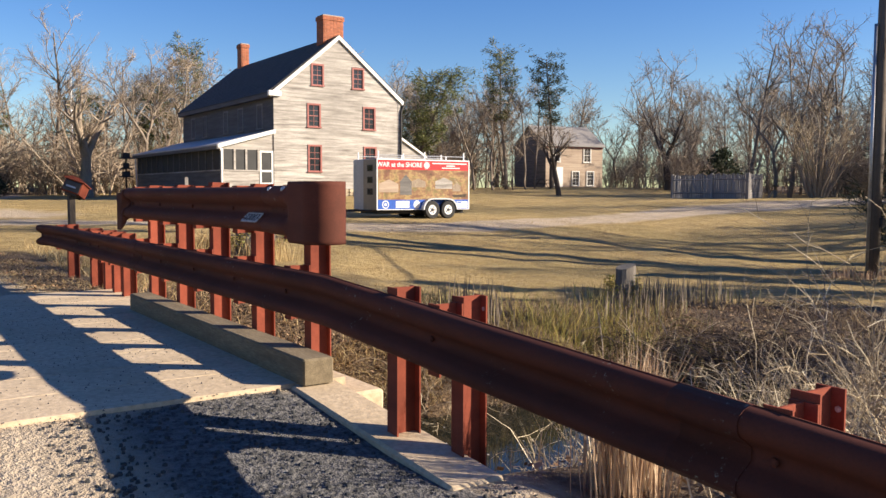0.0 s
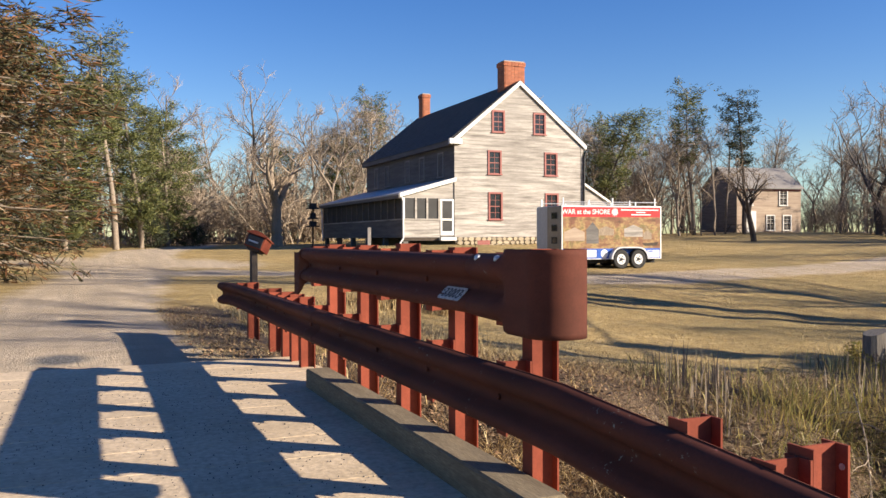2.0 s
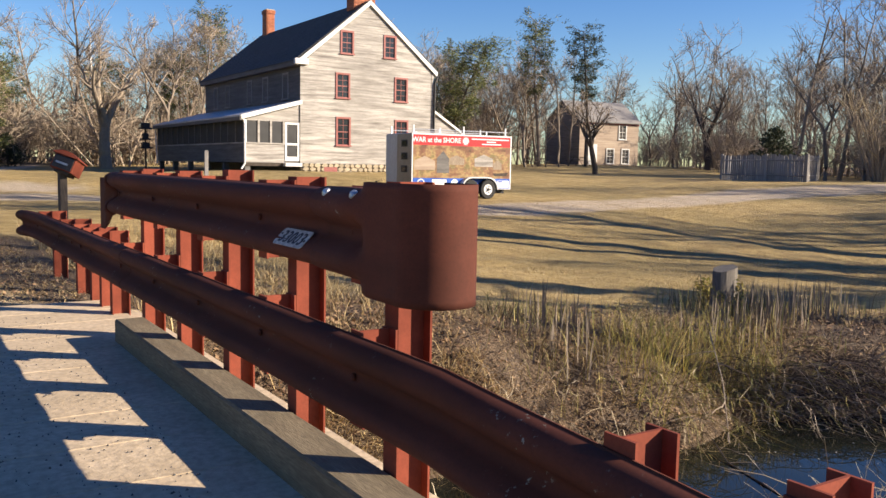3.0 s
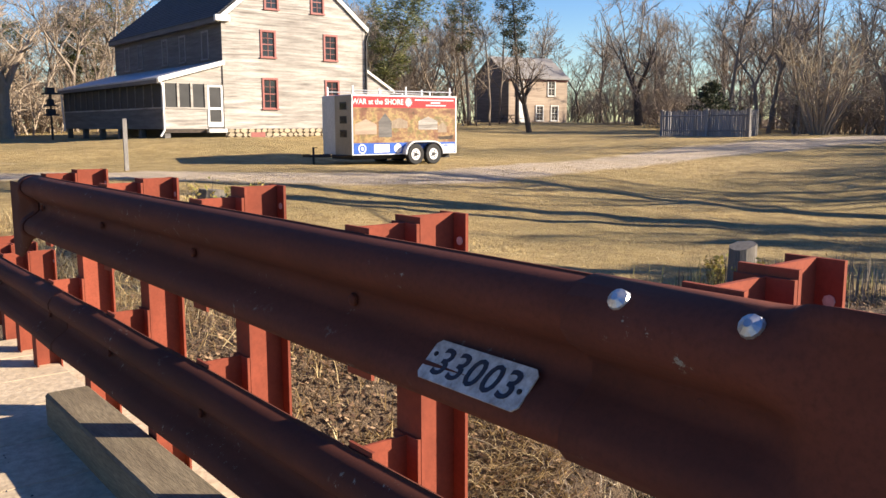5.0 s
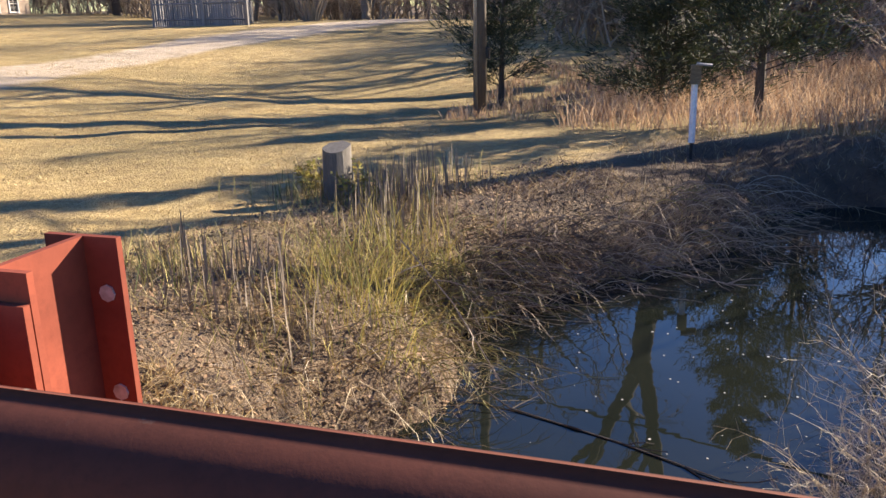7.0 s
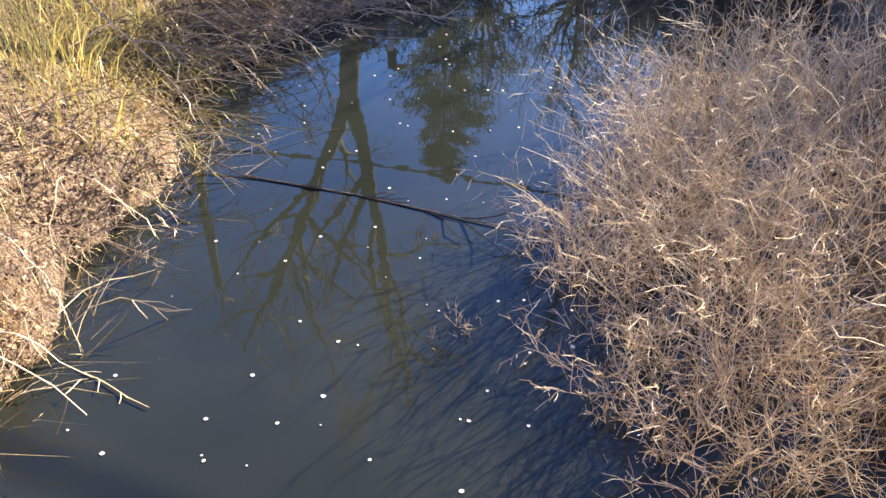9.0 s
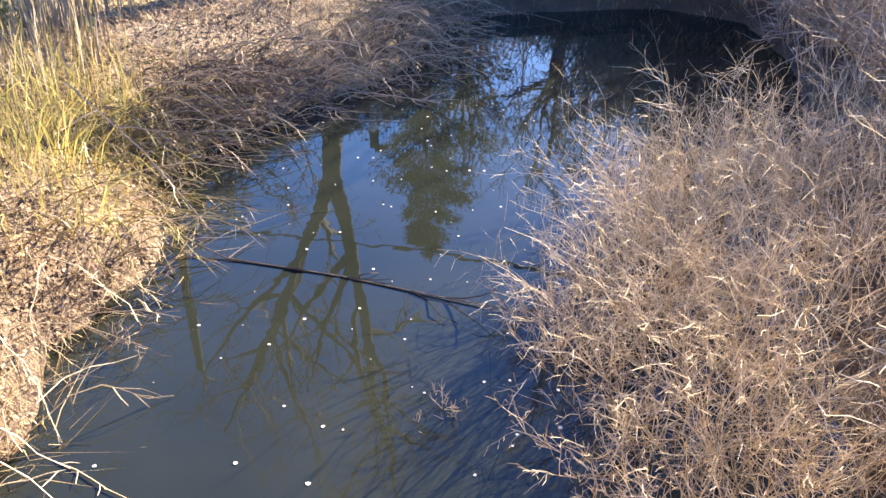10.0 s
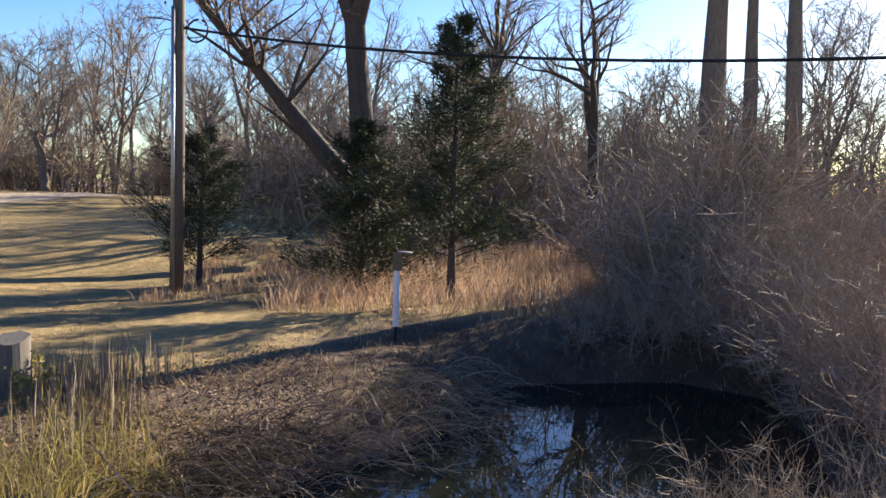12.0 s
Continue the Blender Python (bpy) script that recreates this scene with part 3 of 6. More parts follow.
def fishtail():
    sh, k, rows = Shape(), len(W_PROFILE), []
    plan = [(3.0, 0), (3.1, .15), (3.2, .7), (3.3, 1), (3.45, 1)]
    for y, f in plan:
        for j, (u, z) in enumerate(W_PROFILE):
            rows.append((-0.30 - ((u + 0.005) * (1 - f) + 0.04 * f), y, HIGH + z * (1 - f) + (-0.29 + 0.40 * j / (k - 1)) * f))
    sh.add(rows, [(i * k + j, i * k + j + 1, (i + 1) * k + j + 1, (i + 1) * k + j) for i in range(len(plan) - 1) for j in range(k - 1)])
    ob = part("flared_end", sh, PATINA, rail, smooth=True)
    ob.modifiers.new("thickness", "SOLIDIFY").thickness = 0.006


fishtail()
PITCH = 0.9525
for i in range(-1, 4):
    rail_post(rail, 0.046 + i * PITCH, 1.27 + (0.018 if i == 1 else 0), DECK - 0.3, (HIGH, LOW))
# the first post south of the bridge carries the beam without a spacer
part("post", i_section(Shape(), -0.296, -0.146, -2.26, 0.052, DECK - 0.5, 0.70), RUST, rail)
for y in (-2.66, -4.58, -6.48, -8.39):
    rail_post(rail, y, 0.748 + dip(y), DECK - 0.35 + dip(y), (LOW + dip(y),))
for y in (4.05, 4.5, 4.95, 5.7, 7.2):
    rail_post(rail, y, 0.72, soil_at(0, y) - 0.2, (LOW,))

tilt = Matrix.Translation((-0.357, -0.449, 1.029)) @ Matrix.Rotation(radians(46), 4, "Y")
ring = [(-0.144, -0.034), (-0.133, -0.045), (0.133, -0.045), (0.144, -0.034), (0.144, 0.034), (0.133, 0.045), (-0.133, 0.045), (-0.144, 0.034)]
number = part("number_plate", Shape().prism(ring, -0.0015, 0.0015, "x").moved(tilt), PLATE, rail, "weathered white plate with black numbers")
upright = Matrix(((0, 0, -1, 0), (-1, 0, 0, 0), (0, 1, 0, 0), (0, 0, 0, 1)))
for i, digit in enumerate("33003"):
    lettering("digit", digit, 0.088, tilt @ Matrix.Translation((-0.0022, 0.094 - 0.047 * i, -0.003)) @ upright, INK, number, 0.0008, "black digit", shear=0.12, bold=0.001)
for y, z in ((0.126, 0.012), (-0.126, -0.006)):
    part("rivet", Shape().tube([(-0.0015, y, z), (-0.004, y, z), (-0.005, y, z)], [0.006, 0.005, 0.002], 8).moved(tilt), DARK_METAL, number, "dark rivet")


# ---------------------------------------------------------------- mailbox
mb = thing("mailbox", "battered rusty mailbox leaning on a dark post", "mailbox", at=pose(0.2, 8.7, soil_at(.2, 8.7), 0, 0, 8))
part("post", Shape().box(-0.05, 0.05, -0.05, 0.05, -0.2, 1.3, c=0.008), BARK_DARK, mb)
lean = Matrix.Translation((0.03, 0, 1.27)) @ Matrix.Rotation(radians(24), 4, "Y") @ Matrix.Rotation(radians(-38), 4, "Z")
box = part("box", Shape().box(-0.15, 0.15, -0.17, 0.17, 0, 0.2, c=0.012).moved(lean), RUST, mb)
part("lid", Shape().prism([(-0.17, 0.2), (0.17, 0.2), (0.17, 0.215), (0.06, 0.262), (-0.06, 0.262), (-0.17, 0.215)], -0.2, 0.19).moved(lean), RUST, mb, "sloping rust-red lid")
part("door", Shape().box(-0.13, 0.13, -0.185, -0.168, 0.015, 0.185, c=0.004).moved(lean), DARK_METAL, mb, "dark front flap")
part("slot", Shape().box(-0.09, 0.07, -0.194, -0.184, 0.075, 0.1).moved(lean), STEEL, mb, "bright metal strip")
part("bracket", Shape().box(-0.1, 0.1, -0.12, 0.12, -0.035, 0.0).moved(lean), BARK_DARK, mb)


# ---------------------------------------------------------------- the old house
def lapped(sh, a, b, z0, z1, course=0.115, out=(0, -1), gaps=()):
    """Clapboards on the upright plane from a to b, (x, y) each, leaving out rectangles (s0, s1, z0, z1)."""
    d = Vector((b[0] - a[0], b[1] - a[1]))
    length = d.length
    d /= length
    nz = int((z1 - z0) / course + 0.5)
    for i in range(nz):
        lo, hi = z0 + (z1 - z0) * i / nz, z0 + (z1 - z0) * (i + 1) / nz
        cuts = sorted((g[0], g[1]) for g in gaps if g[2] < (lo + hi) / 2 < g[3])
        s, spans = 0.0, []
        for c0, c1 in cuts:
            spans.append((s, c0))
            s = c1
        spans.append((s, length))
        for s0, s1 in spans:
            if s1 - s0 > 0.02:
                row = []
                for s_, z, o in ((s0, lo, 0.024), (s1, lo, 0.024), (s1, hi, 0.006), (s0, hi, 0.006), (s0, lo, 0.0), (s1, lo, 0.0)):
                    row.append((a[0] + d.x * s_ + out[0] * o, a[1] + d.y * s_ + out[1] * o, z))
                sh.add(row, [(0, 1, 2, 3), (0, 4, 5, 1)])
    return sh


def window(parent, m, w, h, name="window", cols=2, rows=4, trim=RED_TRIM):
    """Sash window facing -y in its own space, its middle bottom at the origin."""
    fr = Shape()
    fr.box(-w / 2 - 0.09, -w / 2, -0.05, 0.06, -0.02, h + 0.09).box(w / 2, w / 2 + 0.09, -0.05, 0.06, -0.02, h + 0.09).box(-w / 2, w / 2, -0.05, 0.06, h, h + 0.09)
    ob = part(name, fr.moved(m), trim, parent, "red-painted window casing" if trim is RED_TRIM else "pale weathered window casing")
    part("window_sill", Shape().box(-w / 2 - 0.12, w / 2 + 0.12, -0.09, 0.06, -0.08, -0.02).moved(m), trim, ob)
    sash = Shape()
    for i in range(cols + 1):
        x = -w / 2 + w * i / cols
        t = 0.022 if i in (0, cols) else 0.01
        sash.box(x - t, x + t, -0.006, 0.024, 0, h)
    for i in range(rows + 1):
        z = h * i / rows
        t = 0.022 if i in (0, rows // 2, rows) else 0.009
        sash.box(-w / 2, w / 2, -0.008, 0.022, z - t, z + t)
    part("sash", sash.moved(m), trim, ob)
    for i in range(2):
        part("pane", Shape().box(-w / 2, w / 2, 0.008, 0.012, h * i / 2 + 0.01, h * (i + 1) / 2 - 0.01).moved(m), PANE, ob)
    return ob


HX0, HX1, HY0, HY1 = 14.78, 22.25, 34.4, 49.0
RX, EAVE, RIDGE, FOOT = 18.45, 6.15, 9.35, 1.36


def brick_stack(parent, x0, x1, y0, y1, z0, z1, cap=True):
    core = part("chimney_core", Shape().box(x0 + 0.012, x1 - 0.012, y0 + 0.012, y1 - 0.012, z0, z1), MORTAR, parent)
    bw, bh = 0.21, 0.075
    me = Shape().box(0, 0.2, 0, 0.1, 0, 0.065).mesh("brick", BRICK)
    count = int((z1 - z0) / bh)
    for k in range(count):
        z = z0 + k * bh
        grow = 0.04 if cap and k >= count - 3 else 0.0
        for side, (lo, hi) in enumerate(((x0, x1), (y0, y1))):
            nb = max(1, int((hi - lo + 2 * grow) / bw + 0.5))
            for i in range(nb):
                s = lo - grow + (hi - lo + 2 * grow) * (i + (0.0 if k % 2 else 0.0)) / nb
                sx = (hi - lo + 2 * grow) / nb / 0.21
                b = new("brick", me)
                b.parent = core
                if side == 0:
                    b.matrix_world = Matrix.Translation((s, y0 - grow, z)) @ Matrix.Diagonal((sx, 1, 1, 1))
                else:
                    b.matrix_world = Matrix.Translation((x0 - grow + 0.1, s, z)) @ Matrix.Rotation(radians(90), 4, "Z") @ Matrix.Diagonal((sx, 1, 1, 1))
    return core


def build_house():
    house = thing("old_farmhouse", "three-storey weathered clapboard farmhouse with red-trimmed windows", "house")
    gaps = []
    wins = [(17.04, 2.3, 0.62, 1.28), (20.35, 2.3, 0.62, 1.28), (17.0, 4.62, 0.6, 1.1), (20.3, 4.62, 0.6, 1.1), (17.22, 6.78, 0.55, 1.0), (19.62, 6.76, 0.55, 1.0)]
    for x, z, w, h in wins:
        gaps.append((x - HX0 - w / 2 - 0.09, x - HX0 + w / 2 + 0.09, z - 0.07, z + h + 0.09))
    core = Shape()
    core.prism([(HX0, FOOT), (HX1, FOOT), (HX1, EAVE), (RX, RIDGE - 0.06), (HX0, EAVE)], HY0 + 0.07, HY1)
    part("wall", core, SIDING_GREY_SHADE, house)
    gable = Shape()
    lapped(gable, (HX0, HY0), (HX1, HY0), FOOT, EAVE, gaps=gaps)
    n = 27
    for i in range(n):
        lo, hi = EAVE + (RIDGE - 0.1 - EAVE) * i / n, EAVE + (RIDGE - 0.1 - EAVE) * (i + 1) / n
        f = (hi - EAVE) / (RIDGE - EAVE)
        a, b = HX0 + (RX - HX0) * f, HX1 + (RX - HX1) * f
        lapped(gable, (a, HY0), (b, HY0), lo, hi, 0.2, gaps=[(g[0] + HX0 - a, g[1] + HX0 - a, g[2], g[3]) for g in gaps if g[2] > EAVE])
    part("siding", gable, SIDING, house, "sun-bleached lapped clapboards")
    # Same boards as the gable, with this side's shade put into the colour.
    part("siding", lapped(Shape(), (HX0, HY1), (HX0, HY0), FOOT, EAVE, out=(-1, 0)), SIDING_GREY_SHADE, house, "clapboards darkened for the shaded side")
    for x, z, w, h in wins:
        window(house, Matrix.Translation((x, HY0 - 0.005, z)), w, h)
    for y in (36.2, 38.9, 41.2, 44.8, 46.9):
        window(house, Matrix.Translation((HX0 + 0.005, y, 4.55)) @ Matrix.Rotation(radians(-90), 4, "Z"), 0.62, 1.15, trim=FENCEWOOD)
    # corner boards, raking boards and cornice
    for x in (HX0 - 0.03, HX1 - 0.12):
        part("corner_board", Shape().box(x, x + 0.15, HY0 - 0.035, HY0, FOOT, EAVE), SIDING, house)
    rake = Shape()
    for xe in (HX0 - 0.2, HX1 + 0.2):
        s = 1 if xe < RX else -1
        ze = EAVE - 0.02
        rake.prism([(xe, ze - 0.14), (RX, RIDGE - 0.12), (RX, RIDGE + 0.1), (xe, ze + 0.1)][::s], HY0 - 0.12, HY0 - 0.03)
    part("raking_board", rake, WHITE, house, "white-painted raking boards")
    # The eave run is coloured as shaded; only the return stays white.
    part("cornice", Shape().box(HX0 - 0.32, HX0 + 0.02, HY0 - 0.015, HY1 + 0.1, EAVE - 0.16, EAVE + 0.06), SIDING_GREY_SHADE, house)
    part("cornice_return", Shape().box(HX0 - 0.36, HX0 + 0.34, HY0 - 0.2, HY0 - 0.02, EAVE - 0.1, EAVE + 0.16, c=0.02), WHITE, house)
    under = Shape()
    for xe, s in ((HX0 - 0.3, 1), (HX1 + 0.25, -1)):
        under.prism([(xe, EAVE), (RX, RIDGE + 0.03), (RX, RIDGE + 0.07), (xe, EAVE + 0.04)][::s], HY0 - 0.08, HY1 + 0.1)
    roof = part("roof", under, SHINGLE, house, "dark slate-coloured shingle roof")
    for xe, s in ((HX0 - 0.35, 1), (HX1 + 0.3, -1)):
        steps = 24
        ze = EAVE + 0.05
        for i in range(steps):
            f0, f1 = i / steps, (i + 1) / steps
            xa, za, xb, zb = xe + (RX - xe) * f0, ze + (RIDGE + 0.1 - ze) * f0, xe + (RX - xe) * f1, ze + (RIDGE + 0.1 - ze) * f1
            part("shingle_course", Shape().prism([(xa, za), (xb, zb), (xb, zb + 0.02), (xa, za + 0.06)][::s], HY0 - 0.1, HY1 + 0.12), SHINGLE, roof)
    part("downpipe", Shape().tube([(HX1 + 0.25, HY0 - 0.1, EAVE), (HX1 + 0.05, HY0 - 0.1, EAVE - 0.5), (HX1 + 0.02, HY0 - 0.1, 2.3)], [0.05] * 3, 8), DARK_METAL, house)
    brick_stack(house, 17.75, 18.95, 34.75, 35.55, 9.0, 10.55)
    brick_stack(house, 18.2, 18.75, 47.6, 48.3, 8.9, 10.9)
    # field stones under the sill
    base = part("foundation", Shape().box(HX0 + 0.05, HX1 - 0.02, HY0 + 0.05, HY1 - 0.1, 0.4, FOOT), MORTAR, house)
    rnd = random.Random(5)
    stones = []
    for v in range(4):
        sh = Shape()
        ring = [(0.5 * math.cos(a) * rnd.uniform(.85, 1.1), 0.5 * math.sin(a) * rnd.uniform(.85, 1.1)) for a in np.linspace(0, 2 * math.pi, 8)[:-1]]
        sh.prism(ring, -0.06, 0.1)
        stones.append(sh.mesh("stone", FIELDSTONE))
    z = FOOT - 0.07
    for row in range(3):
        x = HX0 + 0.1
        while x < HX1 - 0.1:
            w = rnd.uniform(0.2, 0.38)
            b = new("stone", stones[rnd.randrange(4)])
            b.parent = base
            b.matrix_world = Matrix.Translation((x + w / 2, HY0, z - 0.02)) @ Matrix.Diagonal((w * 1.0, 1, 0.19, 1))
            x += w * 1.04
        z -= 0.18
    part("cellar_window", Shape().box(16.0, 16.7, HY0 - 0.07, HY0, 0.98, 1.2), RED_TRIM, base)
    # lean-to at the back
    lean = Shape()
    lean.prism([(HX1, 0.8), (24.15, 0.8), (24.15, 3.3), (HX1, 4.4)], HY0 + 0.6, HY0 + 6)
    annex = part("lean_to", lean, SIDING, house)
    sid = Shape()
    for i in range(26):
        lo = 1.2 + i * 0.12
        x1 = min(24.15, HX1 + (4.4 - lo - 0.12) / 1.1 * 1.9)
        if x1 > HX1 + 0.1:
            lapped(sid, (HX1, HY0 + 0.58), (x1, HY0 + 0.58), lo, lo + 0.12, 0.12)
    part("siding", sid, SIDING, annex)
    part("roof", Shape().prism([(HX1, 4.4), (24.4, 3.15), (24.4, 3.27), (HX1, 4.55)], HY0 + 0.45, HY0 + 6.1), WHITE, annex, "white-edged lean-to roof")
    return house


house = build_house()


def build_porch(house):
    porch = part("porch", Shape().box(12.0, HX0 - 0.03, HY0 + 0.02, 49.6, FOOT - 0.02, FOOT + 0.1), SIDING_GREY_SHADE, house, "screened porch along the front")
    px0, py0, py1 = 12.0, HY0, 49.6
    sill, head = 2.22, 3.24
    part("roof", Shape().prism([(px0 - 0.25, 3.42), (HX0, 4.28), (HX0, 4.36), (px0 - 0.25, 3.52)], py0 - 0.15, py1 + 0.2), TIN, porch, "pale tin porch roof")
    # Fascia, side boards and side posts hold the long side's shade in their colour.
    part("fascia", Shape().box(px0 - 0.27, px0 - 0.1, py0 - 0.15, py1 + 0.2, 3.28, 3.44), SIDING_GREY_SHADE, porch)
    end = Shape().prism([(px0, 3.3), (HX0, 3.3), (HX0, 4.2), (px0, 3.42)], py0 + 0.02, py0 + 0.08)
    part("gable_board", end, SIDING, porch)
    part("raking_board", Shape().prism([(px0 - 0.2, 3.33), (HX0 + 0.02, 4.17), (HX0 + 0.02, 4.37), (px0 - 0.2, 3.54)], py0 - 0.17, py0 - 0.1), WHITE, porch)
    part("siding", lapped(Shape(), (px0, py0), (13.95, py0), FOOT, sill, 0.1), SIDING, porch)
    part("siding", lapped(Shape(), (px0, py1), (px0, py0), FOOT, sill, 0.1, out=(-1, 0)), SIDING_GREY_SHADE, porch)
    part("backing", Shape().box(px0 + 0.03, 13.95, py0 + 0.03, py0 + 0.06, FOOT, sill).box(px0 + 0.03, px0 + 0.06, py0 + 0.06, py1, FOOT, sill), SIDING_GREY_SHADE, porch)
    part("sill_rail", Shape().box(px0 - 0.03, 13.97, py0 - 0.05, py0 + 0.06, sill, sill + 0.07).box(px0 - 0.05, px0 + 0.06, py0 + 0.06, py1, sill, sill + 0.07), SIDING, porch)
    for x in (px0 + 0.04, 12.68, 13.28, 13.92):
        part("post", Shape().box(x - 0.05, x + 0.05, py0 - 0.03, py0 + 0.05, sill + 0.07, 3.32), SIDING if x > px0 + 0.1 else WHITE, porch)
    n = 14
    for i in range(n + 1):
        y = py0 + 0.1 + (py1 - py0 - 0.1) * i / n
        part("post", Shape().box(px0 - 0.03, px0 + 0.05, y - 0.05, y + 0.05, sill + 0.07, 3.32), SIDING_GREY_SHADE, porch)
    part("screen", Shape().box(px0 + 0.05, 13.9, py0 + 0.012, py0 + 0.018, sill + 0.06, 3.3), SCREEN, porch, "dark insect screen")
    part("screen", Shape().box(px0 + 0.012, px0 + 0.018, py0 + 0.06, py1, sill + 0.06, 3.3), SCREEN, porch, "dark insect screen")
    door = Shape()
    door.box(13.99, 14.08, py0 - 0.02, py0 + 0.03, FOOT + 0.1, 3.28).box(14.62, 14.71, py0 - 0.02, py0 + 0.03, FOOT + 0.1, 3.28)
    door.box(14.08, 14.62, py0 - 0.02, py0 + 0.03, 3.18, 3.28).box(14.08, 14.62, py0 - 0.02, py0 + 0.03, 2.2, 2.3).box(14.08, 14.62, py0 - 0.02, py0 + 0.03, FOOT + 0.1, FOOT + 0.3)
    d = part("screen_door", door, WHITE, porch, "white-framed screen door")
    part("screen", Shape().box(14.08, 14.62, py0 + 0.004, py0 + 0.01, FOOT + 0.3, 2.2).box(14.08, 14.62, py0 + 0.004, py0 + 0.01, 2.3, 3.18), SCREEN, d)
    part("door_step", Shape().box(13.9, 14.75, py0 - 0.3, py0, FOOT - 0.16, FOOT, c=0.01), WHITE, porch)
    part("downpipe", Shape().tube([(px0 - 0.12, py0 - 0.1, 3.4), (px0 - 0.02, py0 - 0.08, 3.15), (px0 - 0.02, py0 - 0.08, 1.3), (px0 - 0.2, py0 - 0.12, 1.05)], [0.045] * 4, 8), WHITE, porch, "white downpipe")
    part("downpipe", Shape().tube([(px0 - 0.15, py1, 3.35), (px0 - 0.05, py1, 1.2)], [0.045] * 2, 8), WHITE, porch)
    for y in np.linspace(py0 + 0.2, py1 - 0.2, 6):
        part("pier", Shape().box(px0 + 0.05, px0 + 0.3, y - 0.13, y + 0.13, 0.5, FOOT), SIDING_GREY_SHADE, porch)
    part("joist", Shape().box(px0 + 0.02, HX0, py0 + 0.01, py0 + 0.1, FOOT - 0.16, FOOT - 0.02), BARK_DARK, porch)


build_porch(house)


# ---------------------------------------------------------------- exhibition trailer
def build_trailer():
    ang = -3.5
    base = 0.15
    tr = thing("cargo_trailer", "white tandem-axle trailer with red and blue printed sides", "trailer", at=pose(13.82, 22.36, base, 0, 0, ang) @ Matrix.Diagonal((0.945, 1, 1, 1)))
    L, W, z0, z1 = 4.5, 2.1, 0.36, 2.36
    body = Shape().box(0, L, 0, W, z0, z1, c=0.03)
    part("body", body, SILVER, tr)
    # printed side, facing the road: a white border, red band, picture, blue band
    part("border", Shape().box(0.0, L, -0.012, 0.0, z0, z1), WHITE_VINYL, tr, "white edge of the printed side")
    part("red_band", Shape().box(0.05, L - 0.05, -0.018, -0.012, z1 - 0.42, z1 - 0.05), RED_PANEL, tr, "red band with white lettering")
    pic = part("picture", Shape().box(0.05, L - 0.05, -0.017, -0.012, z0 + 0.40, z1 - 0.42), PICTURE, tr, "printed landscape with houses and figures")
    for x, z, w, h, mat in ((0.55, 1.05, 0.9, 0.5, SIDING_TAN), (1.35, 0.95, 0.55, 0.8, SIDING_GREY_SHADE), (1.95, 1.25, 0.7, 0.35, BARK_PALE), (3.2, 1.2, 0.85, 0.45, SIDING), (3.85, 1.1, 0.4, 0.35, BARK_PALE)):
        part("printed_house", Shape().prism([(x - w / 2, z), (x + w / 2, z), (x + w / 2, z + h * 0.65), (x, z + h), (x - w / 2, z + h * 0.65)], -0.0185, -0.0172), mat, pic)
    part("printed_boat", Shape().prism([(3.6, 0.95), (3.72, 0.85), (4.25, 0.86), (4.38, 1.0), (4.1, 0.97)], -0.0195, -0.0187), BARK_DARK, pic)
    part("blue_band", Shape().box(0.05, L - 0.05, -0.018, -0.012, z0 + 0.03, z0 + 0.40), BLUE_PANEL, tr, "blue band with white badges")
    flat = Matrix(((1, 0, 0, 0), (0, 0, -1, 0), (0, 1, 0, 0), (0, 0, 0, 1)))
    lettering("title", "WAR at the SHORE", 0.255, Matrix.Translation((1.07, -0.02, z1 - 0.235)) @ flat, WHITE_VINYL, tr, 0.002, "white lettering", bold=0.004)
    star = []
    for i in range(32):
        r = 0.17 if i % 2 == 0 else 0.10
        star.append((2.35 + r * math.cos(i * math.pi / 16), z1 - 0.235 + r * math.sin(i * math.pi / 16)))
    part("emblem", Shape().prism(star, -0.021, -0.018), WHITE_VINYL, tr, "white round emblem")
    lines = Shape()
    for z, a, b in ((z1 - 0.15, 2.62, 4.36), (z1 - 0.24, 3.32, 3.75), (z1 - 0.33, 3.1, 4.0)):
        lines.box(a, b, -0.0205, -0.018, z - 0.02, z + 0.02)
    part("small_print", lines, WHITE_VINYL, tr, "lines of small white print")

    def disc(x, z, r, r2=0.0):
        k = 24
        return [(x + r * math.cos(a), z + r * math.sin(a)) for a in np.linspace(0, 2 * math.pi, k + 1)[:-1]]

    part("badge", Shape().prism(disc(0.4, z0 + 0.21, 0.16), -0.020, -0.018), WHITE_VINYL, tr, "white round badge")
    part("badge_centre", Shape().prism(disc(0.4, z0 + 0.21, 0.12), -0.022, -0.0202), BLUE_PANEL, tr)
    part("badge_mark", Shape().prism(disc(0.4, z0 + 0.21, 0.06), -0.024, -0.0222), WHITE_VINYL, tr)
    part("white_panel", Shape().box(0.88, 1.52, -0.020, -0.018, z0 + 0.08, z0 + 0.35), WHITE_VINYL, tr)
    part("badge", Shape().prism(disc(1.88, z0 + 0.21, 0.16), -0.020, -0.018), WHITE_VINYL, tr)
    part("white_panel", Shape().box(3.85, L - 0.1, -0.020, -0.018, z0 + 0.06, z0 + 0.33), WHITE_VINYL, tr)
    part("small_print", Shape().box(3.88, 4.1, -0.022, -0.0202, z0 + 0.26, z0 + 0.31), BLUE_PANEL, tr)
    # nose: sheet metal and checker plate with three small windows
    part("nose_panel", Shape().box(-0.014, 0.0, 0.02, 1.15, z0, z1 - 0.02), DIAMOND, tr, "brownish aluminium nose panel")
